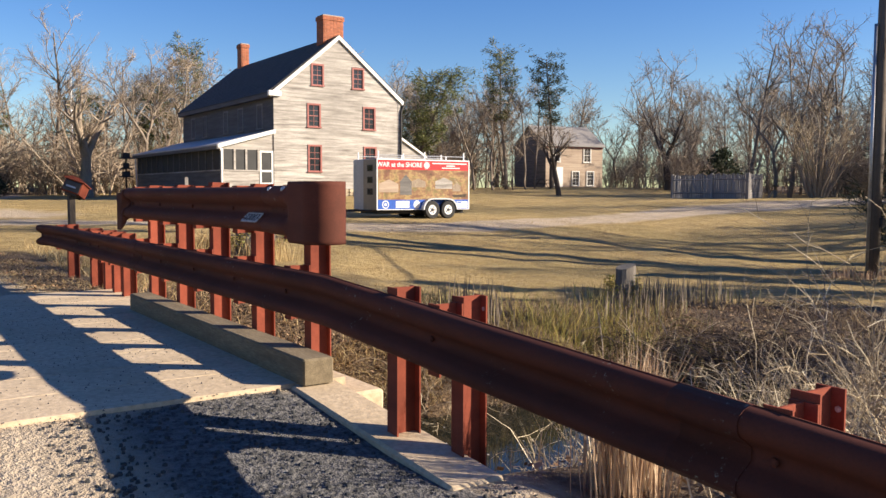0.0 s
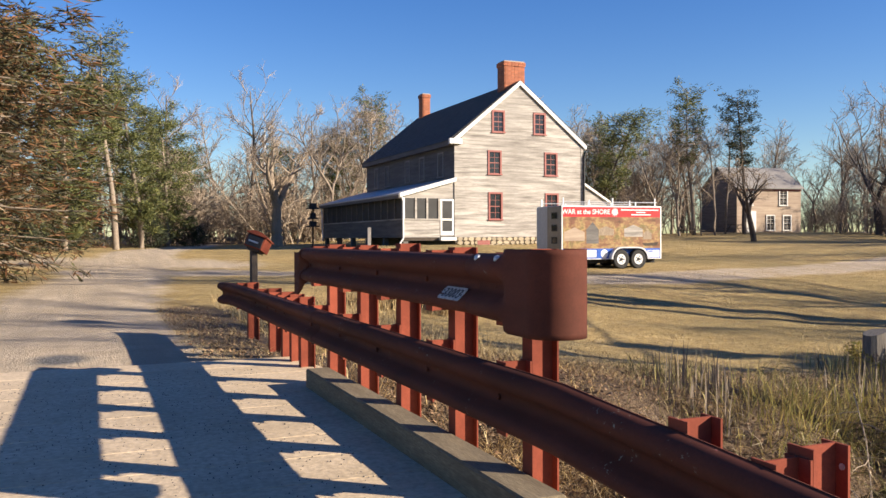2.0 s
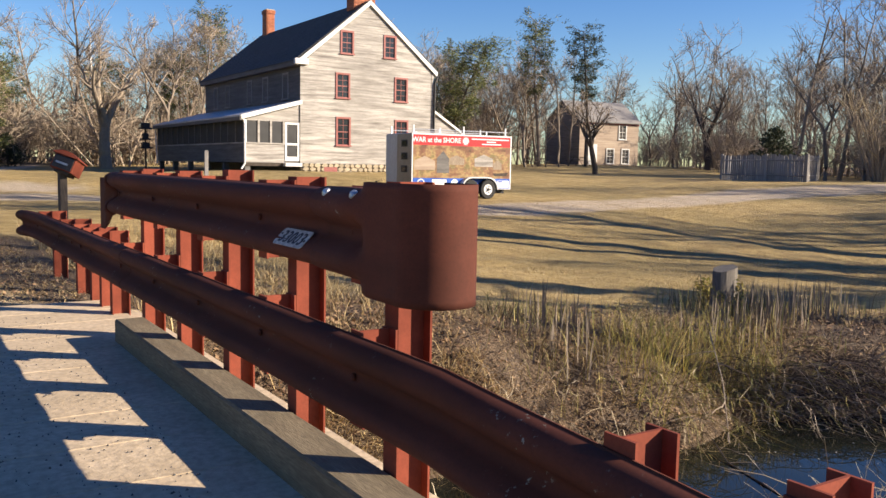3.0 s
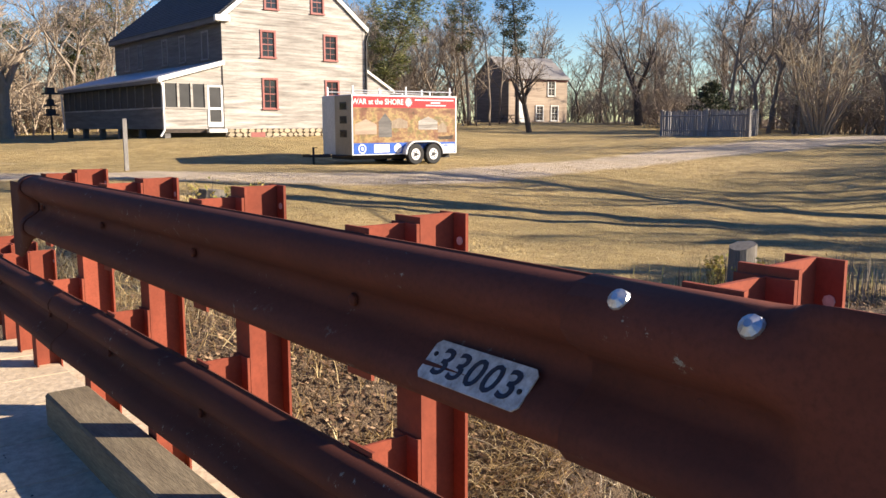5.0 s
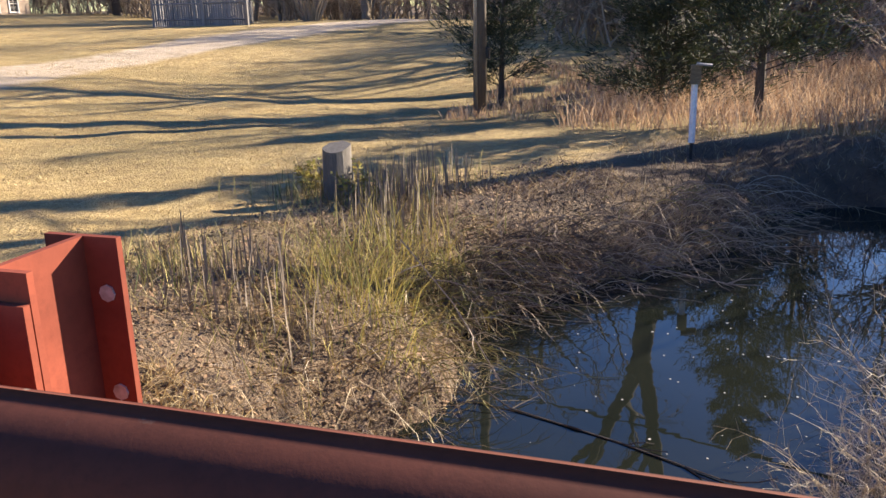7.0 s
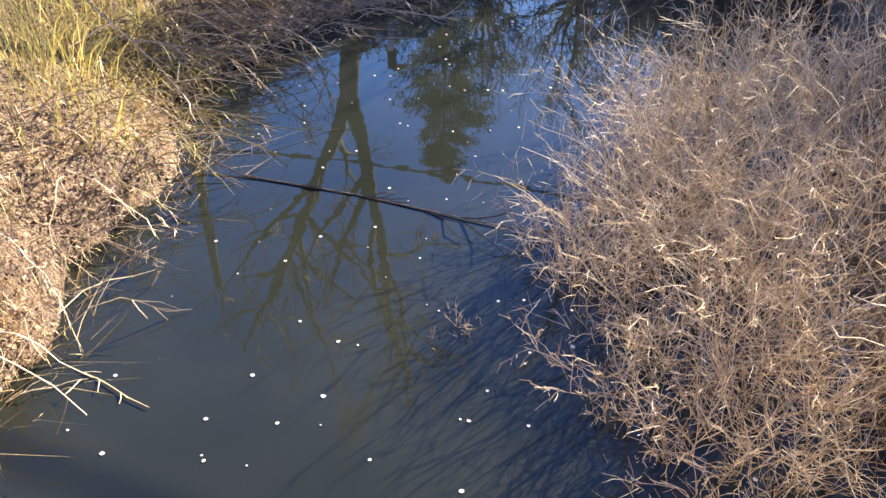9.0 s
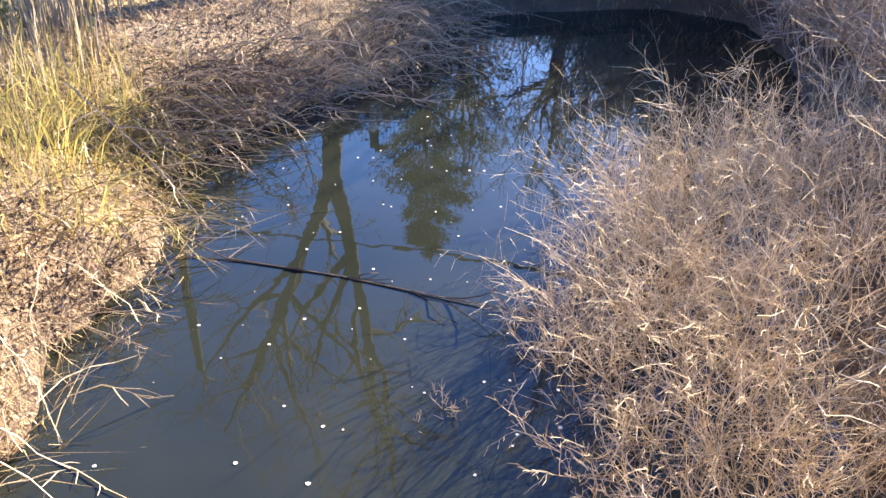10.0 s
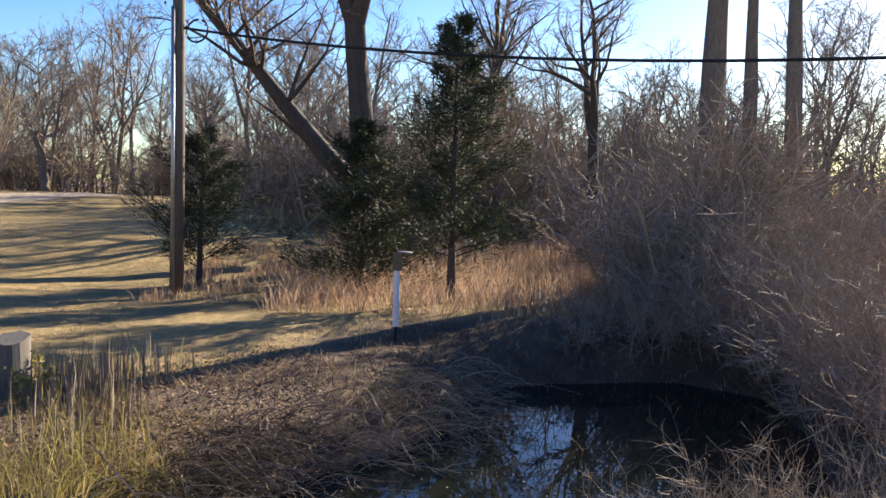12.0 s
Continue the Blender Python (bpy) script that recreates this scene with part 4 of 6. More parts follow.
    part("nose_panel", Shape().box(-0.014, 0.0, 1.15, W - 0.02, z0 + 0.5, z1 - 0.02), SILVER, tr)
    for i in range(3):
        z = 0.95 + i * 0.46
        fr = part("nose_vent", Shape().box(-0.03, -0.014, 0.32, 0.78, z, z + 0.25), DARK_METAL, tr)
        part("vent_glass", Shape().box(-0.036, -0.03, 0.37, 0.73, z + 0.04, z + 0.21), PANE, fr)
    roof = Shape()
    roof.tube([(0.1, 0.15, z1 + 0.14), (L - 0.1, 0.15, z1 + 0.14)], [0.02, 0.02], 6).tube([(0.1, W - 0.15, z1 + 0.14), (L - 0.1, W - 0.15, z1 + 0.14)], [0.02, 0.02], 6)
    rack = part("roof_rack", roof, STEEL, tr, "low roof rack")
    for x in (0.15, 1.25, 2.35, 3.4, L - 0.2):
        for y in (0.15, W - 0.15):
            part("rack_post", Shape().box(x - 0.025, x + 0.025, y - 0.02, y + 0.02, z1 - 0.01, z1 + (0.30 if x in (0.15, 2.35) or x > 4 else 0.14)), WHITE_VINYL, rack)
    for x in (2.52, 3.3):
        for y in (-0.2, W - 0.02):
            tyre = Shape()
            prof = [(0.20, 0.0), (0.33, 0.0), (0.36, 0.03), (0.36, 0.19), (0.33, 0.22), (0.20, 0.22)]
            k = 26
            vs = [(x + r * math.cos(2 * math.pi * i / k), y - 0.03 + s, 0.36 + r * math.sin(2 * math.pi * i / k)) for i in range(k) for r, s in prof]
            fs = [(i * 6 + j, i * 6 + (j + 1) % 6, ((i + 1) % k) * 6 + (j + 1) % 6, ((i + 1) % k) * 6 + j) for i in range(k) for j in range(6)]
            wh = part("wheel", tyre.add(vs, fs), BLACK, tr, "black tyre on a white rim")
            part("rim", Shape().prism(disc(x, 0.36, 0.2), y - 0.02, y + 0.16), WHITE_VINYL, wh)
            part("hub", Shape().prism(disc(x, 0.36, 0.06), y - 0.045, y - 0.02), DARK_METAL, wh)
            nuts = Shape()
            for i in range(5):
                a = i * 1.2566
                nuts.prism(disc(x + 0.11 * math.cos(a), 0.36 + 0.11 * math.sin(a), 0.025), y - 0.03, y - 0.02)
            part("wheel_hole", nuts, DARK_METAL, wh)
    for s in (0.0,):
        arc = []
        for a in np.linspace(math.pi, math.pi / 2, 6):
            arc.append((2.52 + 0.46 * math.cos(a), 0.36 + 0.46 * math.sin(a)))
        for a in np.linspace(math.pi / 2, 0, 6):
            arc.append((3.3 + 0.46 * math.cos(a), 0.36 + 0.46 * math.sin(a)))
        arc2 = [(p[0], p[1] + 0.0) for p in arc]
        inner = [(2.91 + (px - 2.91) * 0.93, 0.36 + (pz - 0.36) * 0.90) for px, pz in arc2[::-1]]
        part("mudguard", Shape().prism(arc2 + inner, -0.26, -0.013), SILVER, tr, "silver double mudguard")
    part("axle_frame", Shape().box(0.2, L - 0.1, 0.3, W - 0.3, 0.2, z0), DARK_METAL, tr)
    tongue = Shape().tube([(0.1, 0.3, 0.33), (-1.15, W / 2, 0.33)], [0.045, 0.045], 6).tube([(0.1, W - 0.3, 0.33), (-1.15, W / 2, 0.33)], [0.045, 0.045], 6)
    tg = part("drawbar", tongue, DARK_METAL, tr)
    part("jack", Shape().tube([(-0.95, W / 2, -0.0), (-0.95, W / 2, 0.62)], [0.04, 0.04], 8).tube([(-0.95, W / 2, 0.6), (-0.8, W / 2, 0.62)], [0.015, 0.015], 6).box(-1.05, -0.85, W / 2 - 0.1, W / 2 + 0.1, 0.0, 0.02), DARK_METAL, tg)
    part("coupler", Shape().box(-1.35, -1.1, W / 2 - 0.06, W / 2 + 0.06, 0.3, 0.4, c=0.01), DARK_METAL, tg)


build_trailer()


# ---------------------------------------------------------------- the far grey house
def build_far_house():
    c, r = Vector((53.3, 57.4)), Vector((60.0, 56.3))
    lft = Vector((54.9, 64.2))
    h = thing("far_clapboard_house", "two-storey tan clapboard house with grey end wall", "house")
    z0, ze, zr = 1.4, 5.9, 7.9
    f, s = (r - c), (lft - c)
    mid0, mid1 = c + s / 2, r + s / 2
    sh = Shape()
    pts = [c, r, r + s, c + s]
    sh.add([(*p, z0) for p in pts] + [(*p, ze) for p in pts] + [(*mid0, zr), (*mid1, zr)],
           [(0, 1, 5, 4), (2, 3, 7, 6), (3, 0, 4, 8, 7), (1, 2, 6, 9, 5), (4, 5, 9, 8), (6, 7, 8, 9)])
    part("wall", sh, SIDING_GREY_SHADE, h)
    fu, su = f.normalized(), s.normalized()
    part("siding", lapped(Shape(), c, r, z0, ze, 0.2, out=(-su.x, -su.y)), SIDING_TAN, h, "tan clapboard front")
    rf = Shape()
    for a, b in ((c - su * 0.3, r - su * 0.3), (c + s + su * 0.3, r + s + su * 0.3)):
        q = [Vector((*(a - fu * 0.2), ze - 0.1)), Vector((*(b + fu * 0.2), ze - 0.1)), Vector((*(mid1 + fu * 0.2), zr + 0.1)), Vector((*(mid0 - fu * 0.2), zr + 0.1))]
        rf.add([*q, *[p + Vector((0, 0, 0.1)) for p in q]], [(3, 2, 1, 0), (4, 5, 6, 7), (0, 1, 5, 4), (1, 2, 6, 5), (2, 3, 7, 6), (3, 0, 4, 7)])
    part("roof", rf, FENCEWOOD, h, "grey-brown shingle roof")
    yaw = math.atan2(fu.y, fu.x)
    for k, z in ((0.18, 4.3), (0.72, 4.3), (0.52, 1.95), (0.78, 1.95)):
        p = c + f * k - su * 0.03
        window(h, Matrix.Translation((*p, z)) @ Matrix.Rotation(yaw, 4, "Z"), 0.75, 1.35, trim=WHITE)
    p = c + f * 0.22 - su * 0.03
    part("door", Shape().box(-0.5, 0.5, -0.04, 0.02, 0, 2.1).moved(Matrix.Translation((*p, z0 + 0.25)) @ Matrix.Rotation(yaw, 4, "Z")), WHITE, h, "pale front door")
    part("cornice", Shape().box(0, f.length, -0.12, -0.02, ze - 0.25, ze - 0.1).moved(Matrix.Translation((*c, 0)) @ Matrix.Rotation(yaw, 4, "Z")), RED_TRIM, h)


build_far_house()


# ---------------------------------------------------------------- fence pen, pole, stump, boxes, signs
pen = thing("fence_pen", "weathered grey picket pen on the lawn", "fence")
corners = [(36.2, 26.9), (35.9, 23.9), (35.5, 21.3), (39.6, 23.4), (40.6, 28.6), (36.2, 26.9)]
picket = Shape().box(-0.055, 0.055, -0.012, 0.012, -0.05, 1.32).mesh("picket", PENWOOD)
prng = random.Random(3)
for a, b in zip(corners, corners[1:]):
    a, b = Vector(a), Vector(b)
    n = int((b - a).length / 0.135)
    ang = math.atan2(b.y - a.y, b.x - a.x)
    for i in range(n):
        p = a.lerp(b, i / n)
        ob = new("picket", picket)
        ob.parent = pen
        ob.matrix_world = Matrix.Translation((p.x, p.y, soil_at(p.x, p.y))) @ Matrix.Rotation(ang, 4, "Z") @ Matrix.Rotation(radians(prng.uniform(-1.5, 1.5)), 4, "Y") @ Matrix.Diagonal((1, 1, prng.uniform(0.96, 1.03), 1))
    for z in (0.3, 1.05):
        za, zb = soil_at(*a), soil_at(*b)
        part("rail", Shape().tube([(a.x, a.y, za + z), (b.x, b.y, zb + z)], [0.04, 0.04], 4), PENWOOD, pen)
    part("post", Shape().box(a.x - 0.06, a.x + 0.06, a.y - 0.06, a.y + 0.06, soil_at(*a) - 0.1, soil_at(*a) + 1.38), PENWOOD, pen)

PX, PY = 19.05, 5.65
pz = soil_at(PX, PY)
pole = thing("utility_pole", "tall brown wooden utility pole with cable guard", "pole", at=pose(PX, PY, pz))
part("shaft", Shape().tube([(0, 0, -0.3), (0.02, -0.02, 4), (0.08, -0.05, 10.5)], [0.165, 0.15, 0.11], 14), POLEWOOD, pole, smooth=True)
part("conduit", Shape().tube([(-0.16, 0.05, 0.0), (-0.14, 0.05, 6.5)], [0.045, 0.045], 8), STEEL, pole, "grey cable conduit", smooth=True)
part("meter_box", Shape().box(-0.03, 0.12, -0.24, -0.14, 1.3, 1.55, c=0.01), DARK_METAL, pole)
part("cable_loop", Shape().tube([(0.3 * math.cos(a) * .5, -0.45 + 0.24 * math.sin(a), 6.0 + 0.28 * math.cos(a)) for a in np.linspace(0, 6.0, 14)], [0.025] * 14, 6), BLACK, pole, smooth=True)


def cable(name, a, b, sag, r, label):
    pts = []
    for i in range(25):
        t = i / 24
        p = Vector(a).lerp(Vector(b), t)
        p.z -= sag * 4 * t * (1 - t)
        pts.append(p)
    return tagged(part(name, Shape().tube(pts, [r] * 25, 5), BLACK), label, "cable")


cable("overhead_cable", (PX, PY - 0.15, pz + 6.05), (4.3, -22.0, 5.4), 1.42, 0.03, "thick black overhead cable sagging from the pole")

st = thing("tree_stump", "cut grey weathered stump post among reeds", "stump", at=pose(9.03, 4.85, soil_at(9.03, 4.85)))
rs = random.Random(2)
ring = [(0.19 * rs.uniform(.86, 1.1) * math.cos(a), 0.19 * rs.uniform(.86, 1.1) * math.sin(a)) for a in np.linspace(0, 2 * math.pi, 15)[:-1]]
sh = Shape()
k = len(ring)
vs = [(u * s, v * s, z + (0.05 * u / 0.2 if z > 0.5 else 0)) for z, s in ((-0.2, 1.25), (0.05, 1.1), (0.4, 1.0), (0.66, 0.97)) for u, v in ring]
sh.add(vs, [(i * k + j, i * k + (j + 1) % k, (i + 1) * k + (j + 1) % k, (i + 1) * k + j) for i in range(3) for j in range(k)] + [tuple(range(3 * k, 4 * k))])
part("trunk", sh, STUMPWOOD, st)

s2 = thing("piling", "pair of short cut timber pilings beside weeds", "piling", at=pose(4.7, 12.6, soil_at(4.7, 12.6)))
for x, y, r, h in ((0, 0, 0.24, 0.62), (0.5, -0.2, 0.12, 0.5)):
    part("pile", Shape().tube([(x, y, -0.2), (x, y, h * 0.6), (x + 0.02, y, h)], [r * 1.05, r, r * 0.95], 12), STUMPWOOD, s2)

nb = thing("nest_box", "bird nest box on a white sleeved post", "nest box", at=pose(13.03, 0.58, soil_at(13.03, .58)))
part("stake", Shape().tube([(0, 0, -0.2), (0, 0, 0.4)], [0.025, 0.025], 8), BLACK, nb)
part("sleeve", Shape().tube([(0, 0, 0.26), (0, 0, 1.18)], [0.05, 0.05], 12), WHITE_VINYL, nb, "white plastic sleeve")
part("box", Shape().box(-0.07, 0.08, -0.09, 0.07, 1.17, 1.46, c=0.005), TIMBER, nb)
part("lid", Shape().box(-0.12, 0.12, -0.12, 0.12, 1.46, 1.485).moved(Matrix.Rotation(radians(5), 4, "X")), FENCEWOOD, nb)

stake = thing("marker_stake", "thin weathered wooden stake on the lawn", "stake", at=pose(6.7, 23.2, soil_at(6.7, 23.2)))
part("stake_board", Shape().box(-0.06, 0.06, -0.03, 0.03, -0.2, 1.5, c=0.005), FENCEWOOD, stake)

pm = thing("lamp_post", "dark post carrying stacked bird feeders", "post", at=pose(10.5, 46.5, soil_at(10.5, 46.5)))
part("pole", Shape().tube([(0, 0, -0.2), (0, 0, 2.6)], [0.06, 0.05], 8), BARK_DARK, pm)
for z, w in ((1.25, 0.34), (1.75, 0.26), (2.35, 0.34)):
    part("feeder", Shape().box(-w, w, -w, w, z, z + 0.08, c=0.02).box(-w * .6, w * .6, -w * .6, w * .6, z + 0.08, z + 0.36, c=0.03), DARK_METAL, pm)

fp = thing("flagpole", "tall bare white flagpole", "flagpole", at=pose(10.85, 63.7, soil_at(10.85, 63.7)))
part("mast", Shape().tube([(0, 0, -0.2), (0, 0, 4), (0, 0, 9.0)], [0.11, 0.09, 0.06], 10), WHITE, fp, smooth=True)
part("finial", Shape().tube([(0, 0, 9.0), (0, 0, 9.06), (0, 0, 9.16), (0, 0, 9.2)], [0.03, 0.1, 0.1, 0.02], 8), STEEL, fp)

mk = thing("road_marker", "slim pale roadside marker post", "marker post", at=pose(-4.5, 18.0, soil_at(-4.5, 18)))
part("shaft", Shape().tube([(0, 0, -0.2), (0, 0, 1.62)], [0.04, 0.04], 8), WHITE, mk)
part("cap", Shape().tube([(0, 0, 1.62), (0, 0, 1.74)], [0.05, 0.05], 8), STEEL, mk)
part("reflector", Shape().box(-0.05, 0.05, -0.05, -0.035, 1.3, 1.45), DARK_METAL, mk)

sg = thing("sign_board", "small pale notice board by the drive", "sign", at=pose(-1.7, 62, soil_at(-1.7, 62), 0, 0, 8))
part("board", Shape().box(-0.55, 0.55, -0.03, 0.03, 0.45, 0.95, c=0.01), WHITE, sg)
part("leg", Shape().box(-0.5, -0.42, -0.03, 0.03, -0.2, 0.5), FENCEWOOD, sg)
part("leg", Shape().box(0.42, 0.5, -0.03, 0.03, -0.2, 0.5), FENCEWOOD, sg)


def picnic(x, y, yaw):
    t = thing("picnic_table", "weathered wooden picnic table on the lawn", "table", "picnic tables", pose(x, y, soil_at(x, y), 0, 0, yaw))
    for i in range(4):
        part("top_plank", Shape().box(-0.9, 0.9, -0.38 + i * 0.19, -0.21 + i * 0.19, 0.72, 0.76), BARK_DARK, t)
    for s in (-1, 1):
        part("bench", Shape().box(-0.9, 0.9, s * 0.7 - 0.12, s * 0.7 + 0.12, 0.42, 0.46), BARK_DARK, t)
        for q in (-0.65, 0.65):
            part("leg", Shape().tube([(q, s * 0.72, 0), (q, s * 0.2, 0.74)], [0.04, 0.04], 4), BARK_DARK, t)
    return t


picnic(48.5, 52.0, 20)
picnic(44.0, 52.5, -10)


# ---------------------------------------------------------------- plants
def thin_tube(sh, pts, r0, r1, sides):
    """A light tapered stem, open at its ends, for many twigs."""
    k, base, n = len(sh.v), None, len(pts)
    for i, p in enumerate(pts):
        q = pts[min(i + 1, n - 1)] if i < n - 1 else p
        o = p if i < n - 1 else pts[i - 1]
        d = (q[0] - o[0], q[1] - o[1], q[2] - o[2])
        h = math.hypot(d[0], d[1]) + 1e-6
        full = math.sqrt(h * h + d[2] * d[2])
        a = (-d[1] / h, d[0] / h, 0.0)
        b = (-d[0] * d[2] / h / full, -d[1] * d[2] / h / full, h / full)
        r = r0 + (r1 - r0) * i / (n - 1)
        for s in range(sides):
            c, e = math.cos(2 * math.pi * s / sides) * r, math.sin(2 * math.pi * s / sides) * r
            sh.v.append((p[0] + a[0] * c + b[0] * e, p[1] + a[1] * c + b[1] * e, p[2] + a[2] * c + b[2] * e))
    for i in range(n - 1):
        for s in range(sides):
            t = (s + 1) % sides
            sh.f.append((k + i * sides + s, k + i * sides + t, k + (i + 1) * sides + t, k + (i + 1) * sides + s))


def limb(rnd, start, way, length, segs, bend, lift=0.0):
    pts, p, d = [tuple(start)], Vector(start), Vector(way).normalized()
    for _ in range(segs):
        d = (d + Vector((rnd.gauss(0, bend), rnd.gauss(0, bend), rnd.gauss(0, bend) + lift))).normalized()
        p = p + d * (length / segs)
        pts.append(tuple(p))
    return pts


def along(pts, t):
    f = t * (len(pts) - 1)
    i = min(int(f), len(pts) - 2)
    a, b = Vector(pts[i]), Vector(pts[i + 1])
    return a.lerp(b, f - i), (b - a).normalized()


def bare_tree(seed, height, radius, crown=0.45, limbs=11, spread=0.75, fine=4, forks=1, lean=(0, 0), twig=0.012, bend=0.06, splay=(0.35, 0.6)):
    """Wood of a leafless tree: (trunk and limbs, branches and twigs)."""
    rnd = random.Random(seed)
    wood, twigs = Shape(), Shape()
    trunk = limb(rnd, (0, 0, -0.3), (lean[0], lean[1], 1), height * (0.78 if forks == 1 else 0.38), 9, bend, 0.05)
    thin_tube(wood, trunk, radius, radius * (0.22 if forks == 1 else 0.7), 8)
    stems = [trunk]
    if forks > 1:
        tip, d = along(trunk, 0.97)
        stems = []
        for i in range(forks):
            a = 2 * math.pi * i / forks + rnd.uniform(-0.4, 0.4)
            s = limb(rnd, tip, d + Vector((math.cos(a), math.sin(a), 0)) * rnd.uniform(*splay), height * rnd.uniform(0.5, 0.62), 8, 0.1, 0.06)
            thin_tube(wood, s, radius * 0.62, radius * 0.1, 6)
            stems.append(s)
    for i in range(limbs):
        stem = stems[i % len(stems)]
        t = rnd.uniform(crown if forks == 1 else 0.12, 0.98)
        p, d = along(stem, t)
        a = rnd.uniform(0, 2 * math.pi)
        out = Vector((math.cos(a), math.sin(a), rnd.uniform(0.1, 0.7)))
        ln = height * rnd.uniform(0.2, 0.36) * (1.15 - 0.6 * t)
        l1 = limb(rnd, p, out * spread + d * 0.35, ln, 6, 0.16, 0.05)
        r1 = radius * 0.30 * (1.2 - t) + 0.012
        thin_tube(wood, l1, r1, 0.012, 5)
        for _ in range(5):
            q, e = along(l1, rnd.uniform(0.2, 1))
            v = Vector((rnd.gauss(0, 1), rnd.gauss(0, 1), rnd.gauss(0.25, 0.8)))
            l2 = limb(rnd, q, e + v * 0.6, ln * rnd.uniform(0.3, 0.55), 4, 0.2, 0.04)
            thin_tube(twigs, l2, max(twig * 1.5, r1 * 0.3), twig * 0.7, 3)
            for _ in range(fine):
                q2, e2 = along(l2, rnd.uniform(0.15, 1))
                v = Vector((rnd.gauss(0, 1), rnd.gauss(0, 1), rnd.gauss(0.2, 0.8)))
                l3 = limb(rnd, q2, e2 + v * 0.7, ln * rnd.uniform(0.14, 0.3), 2, 0.22, 0.03)
                thin_tube(twigs, l3, twig * 0.8, twig * 0.3, 3)
                q3, e3 = along(l3, rnd.uniform(0.3, 0.8))
                v = Vector((rnd.gauss(0, 1), rnd.gauss(0, 1), rnd.gauss(0.1, 0.8)))
                thin_tube(twigs, limb(rnd, q3, e3 + v, ln * 0.13, 1, 0.1), twig * 0.55, twig * 0.25, 3)
    return wood, twigs


def tuft(sh, rnd, p, size, count, width, flat=0.6, droop=0.0, way=None):
    """Needles or scale sprays round a point, each a thin blade."""
    for _ in range(count):
        d = Vector((rnd.gauss(0, 1), rnd.gauss(0, 1), rnd.gauss(0, flat) - droop))
        if way is not None:
            d += way * 1.2
        d.normalize()
        s = d.cross(Vector((rnd.gauss(0, 1), rnd.gauss(0, 1), rnd.gauss(0, 1)))).normalized() * width * rnd.uniform(0.6, 1.3)
        ln = size * rnd.uniform(0.5, 1.1)
        o = p + Vector((rnd.gauss(0, 1), rnd.gauss(0, 1), rnd.gauss(0, 1))) * size * 0.3
        k = len(sh.v)
        sh.v += [tuple(o - s * 0.5), tuple(o + d * ln * 0.5 + s), tuple(o + d * ln), tuple(o + d * ln * 0.5 - s)]
        sh.f.append((k, k + 1, k + 2, k + 3))


def pine_tree(seed, height, radius, bare=0.45, reach=0.2, tufts=9, lean=(0, 0), blade=0.026):
    rnd = random.Random(seed)
    wood, leaf = Shape(), Shape()
    trunk = limb(rnd, (0, 0, -0.3), (lean[0], lean[1], 1), height, 10, 0.03, 0.03)
    thin_tube(wood, trunk, radius, radius * 0.15, 8)
    for i in range(60):
        t = bare + (1 - bare) * (i + rnd.uniform(-0.5, 0.5)) / 60
        p, d = along(trunk, min(max(t, 0), 0.995))
        a = i * 2.4 + rnd.uniform(-0.5, 0.5)
        shape_ = math.sin(math.pi * min(1, 0.25 + 0.75 * (1 - (t - bare) / (1 - bare)))) * 0.6 + 0.5
        ln = height * reach * shape_ * rnd.uniform(0.55, 1.15)
        l1 = limb(rnd, p, (math.cos(a), math.sin(a), rnd.uniform(-0.1, 0.35)), ln, 4, 0.12, 0.06)
        thin_tube(wood, l1, radius * 0.16, 0.01, 4)
        for k in range(tufts):
            q, e = along(l1, rnd.uniform(0.35, 1.0))
            off = Vector((rnd.gauss(0, 1), rnd.gauss(0, 1), rnd.gauss(0.2, 0.6))) * ln * 0.14
            tuft(leaf, rnd, q + off, 0.36, 13, blade, 0.55, -0.1, e * 0.4)
    return wood, leaf


def cedar_tree(seed, height, radius, width, low=0.12, rows=46, blade=0.03, droop=0.25, ragged=0.35, per=11, fan=3):
    rnd = random.Random(seed)
    wood, leaf = Shape(), Shape()
    trunk = limb(rnd, (0, 0, -0.3), (0, 0, 1), height + 0.3, 10, 0.02, 0.02)
    thin_tube(wood, trunk, radius, 0.015, 8)
    for i in range(rows):
        t = low + (1 - low) * i / rows
        p, d = along(trunk, min(t, 0.99))
        for j in range(fan):
            a = rnd.uniform(0, 2 * math.pi)
            ln = width * (1.02 - (t - low) / (1 - low)) ** 0.8 * rnd.uniform(1 - ragged, 1.1) + 0.12
            l1 = limb(rnd, p, (math.cos(a), math.sin(a), 0.35 - droop * 2 * (1 - t)), ln, 4, 0.1, 0.05 - droop * 0.25)
            thin_tube(wood, l1, radius * 0.2 * (1.1 - t), 0.006, 3)
            for k in range(per):
                f = rnd.uniform(0.2, 1.0)
                q, e = along(l1, f)
                tuft(leaf, rnd, q + Vector((rnd.gauss(0, .1), rnd.gauss(0, .1), rnd.gauss(-droop * .2, .07))) * min(1.5, ln), 0.14 + 0.07 * ln, 6, blade, 0.5, droop, e)
    return wood, leaf


def plant(name, label, category, wood, leaf, wood_mat, leaf_mat, at, group="", leaf_name="crown"):
    t = thing(name, label, category, group, at)
    part("trunk", wood, wood_mat, t, smooth=True)
    if leaf.f:
        tagged(part(leaf_name, leaf, leaf_mat, t), kind="stuff")
    return t


def on_soil(x, y, yaw=0, s=1.0):
    return pose(x, y, soil_at(x, y), 0, 0, yaw) @ Matrix.Scale(s, 4)


def put(ob, x, y, yaw, s):
    c = copy_thing(ob, pose(x, y, soil_at(x, y), 0, 0, yaw))
    c.scale = (s, s, s)
    return c


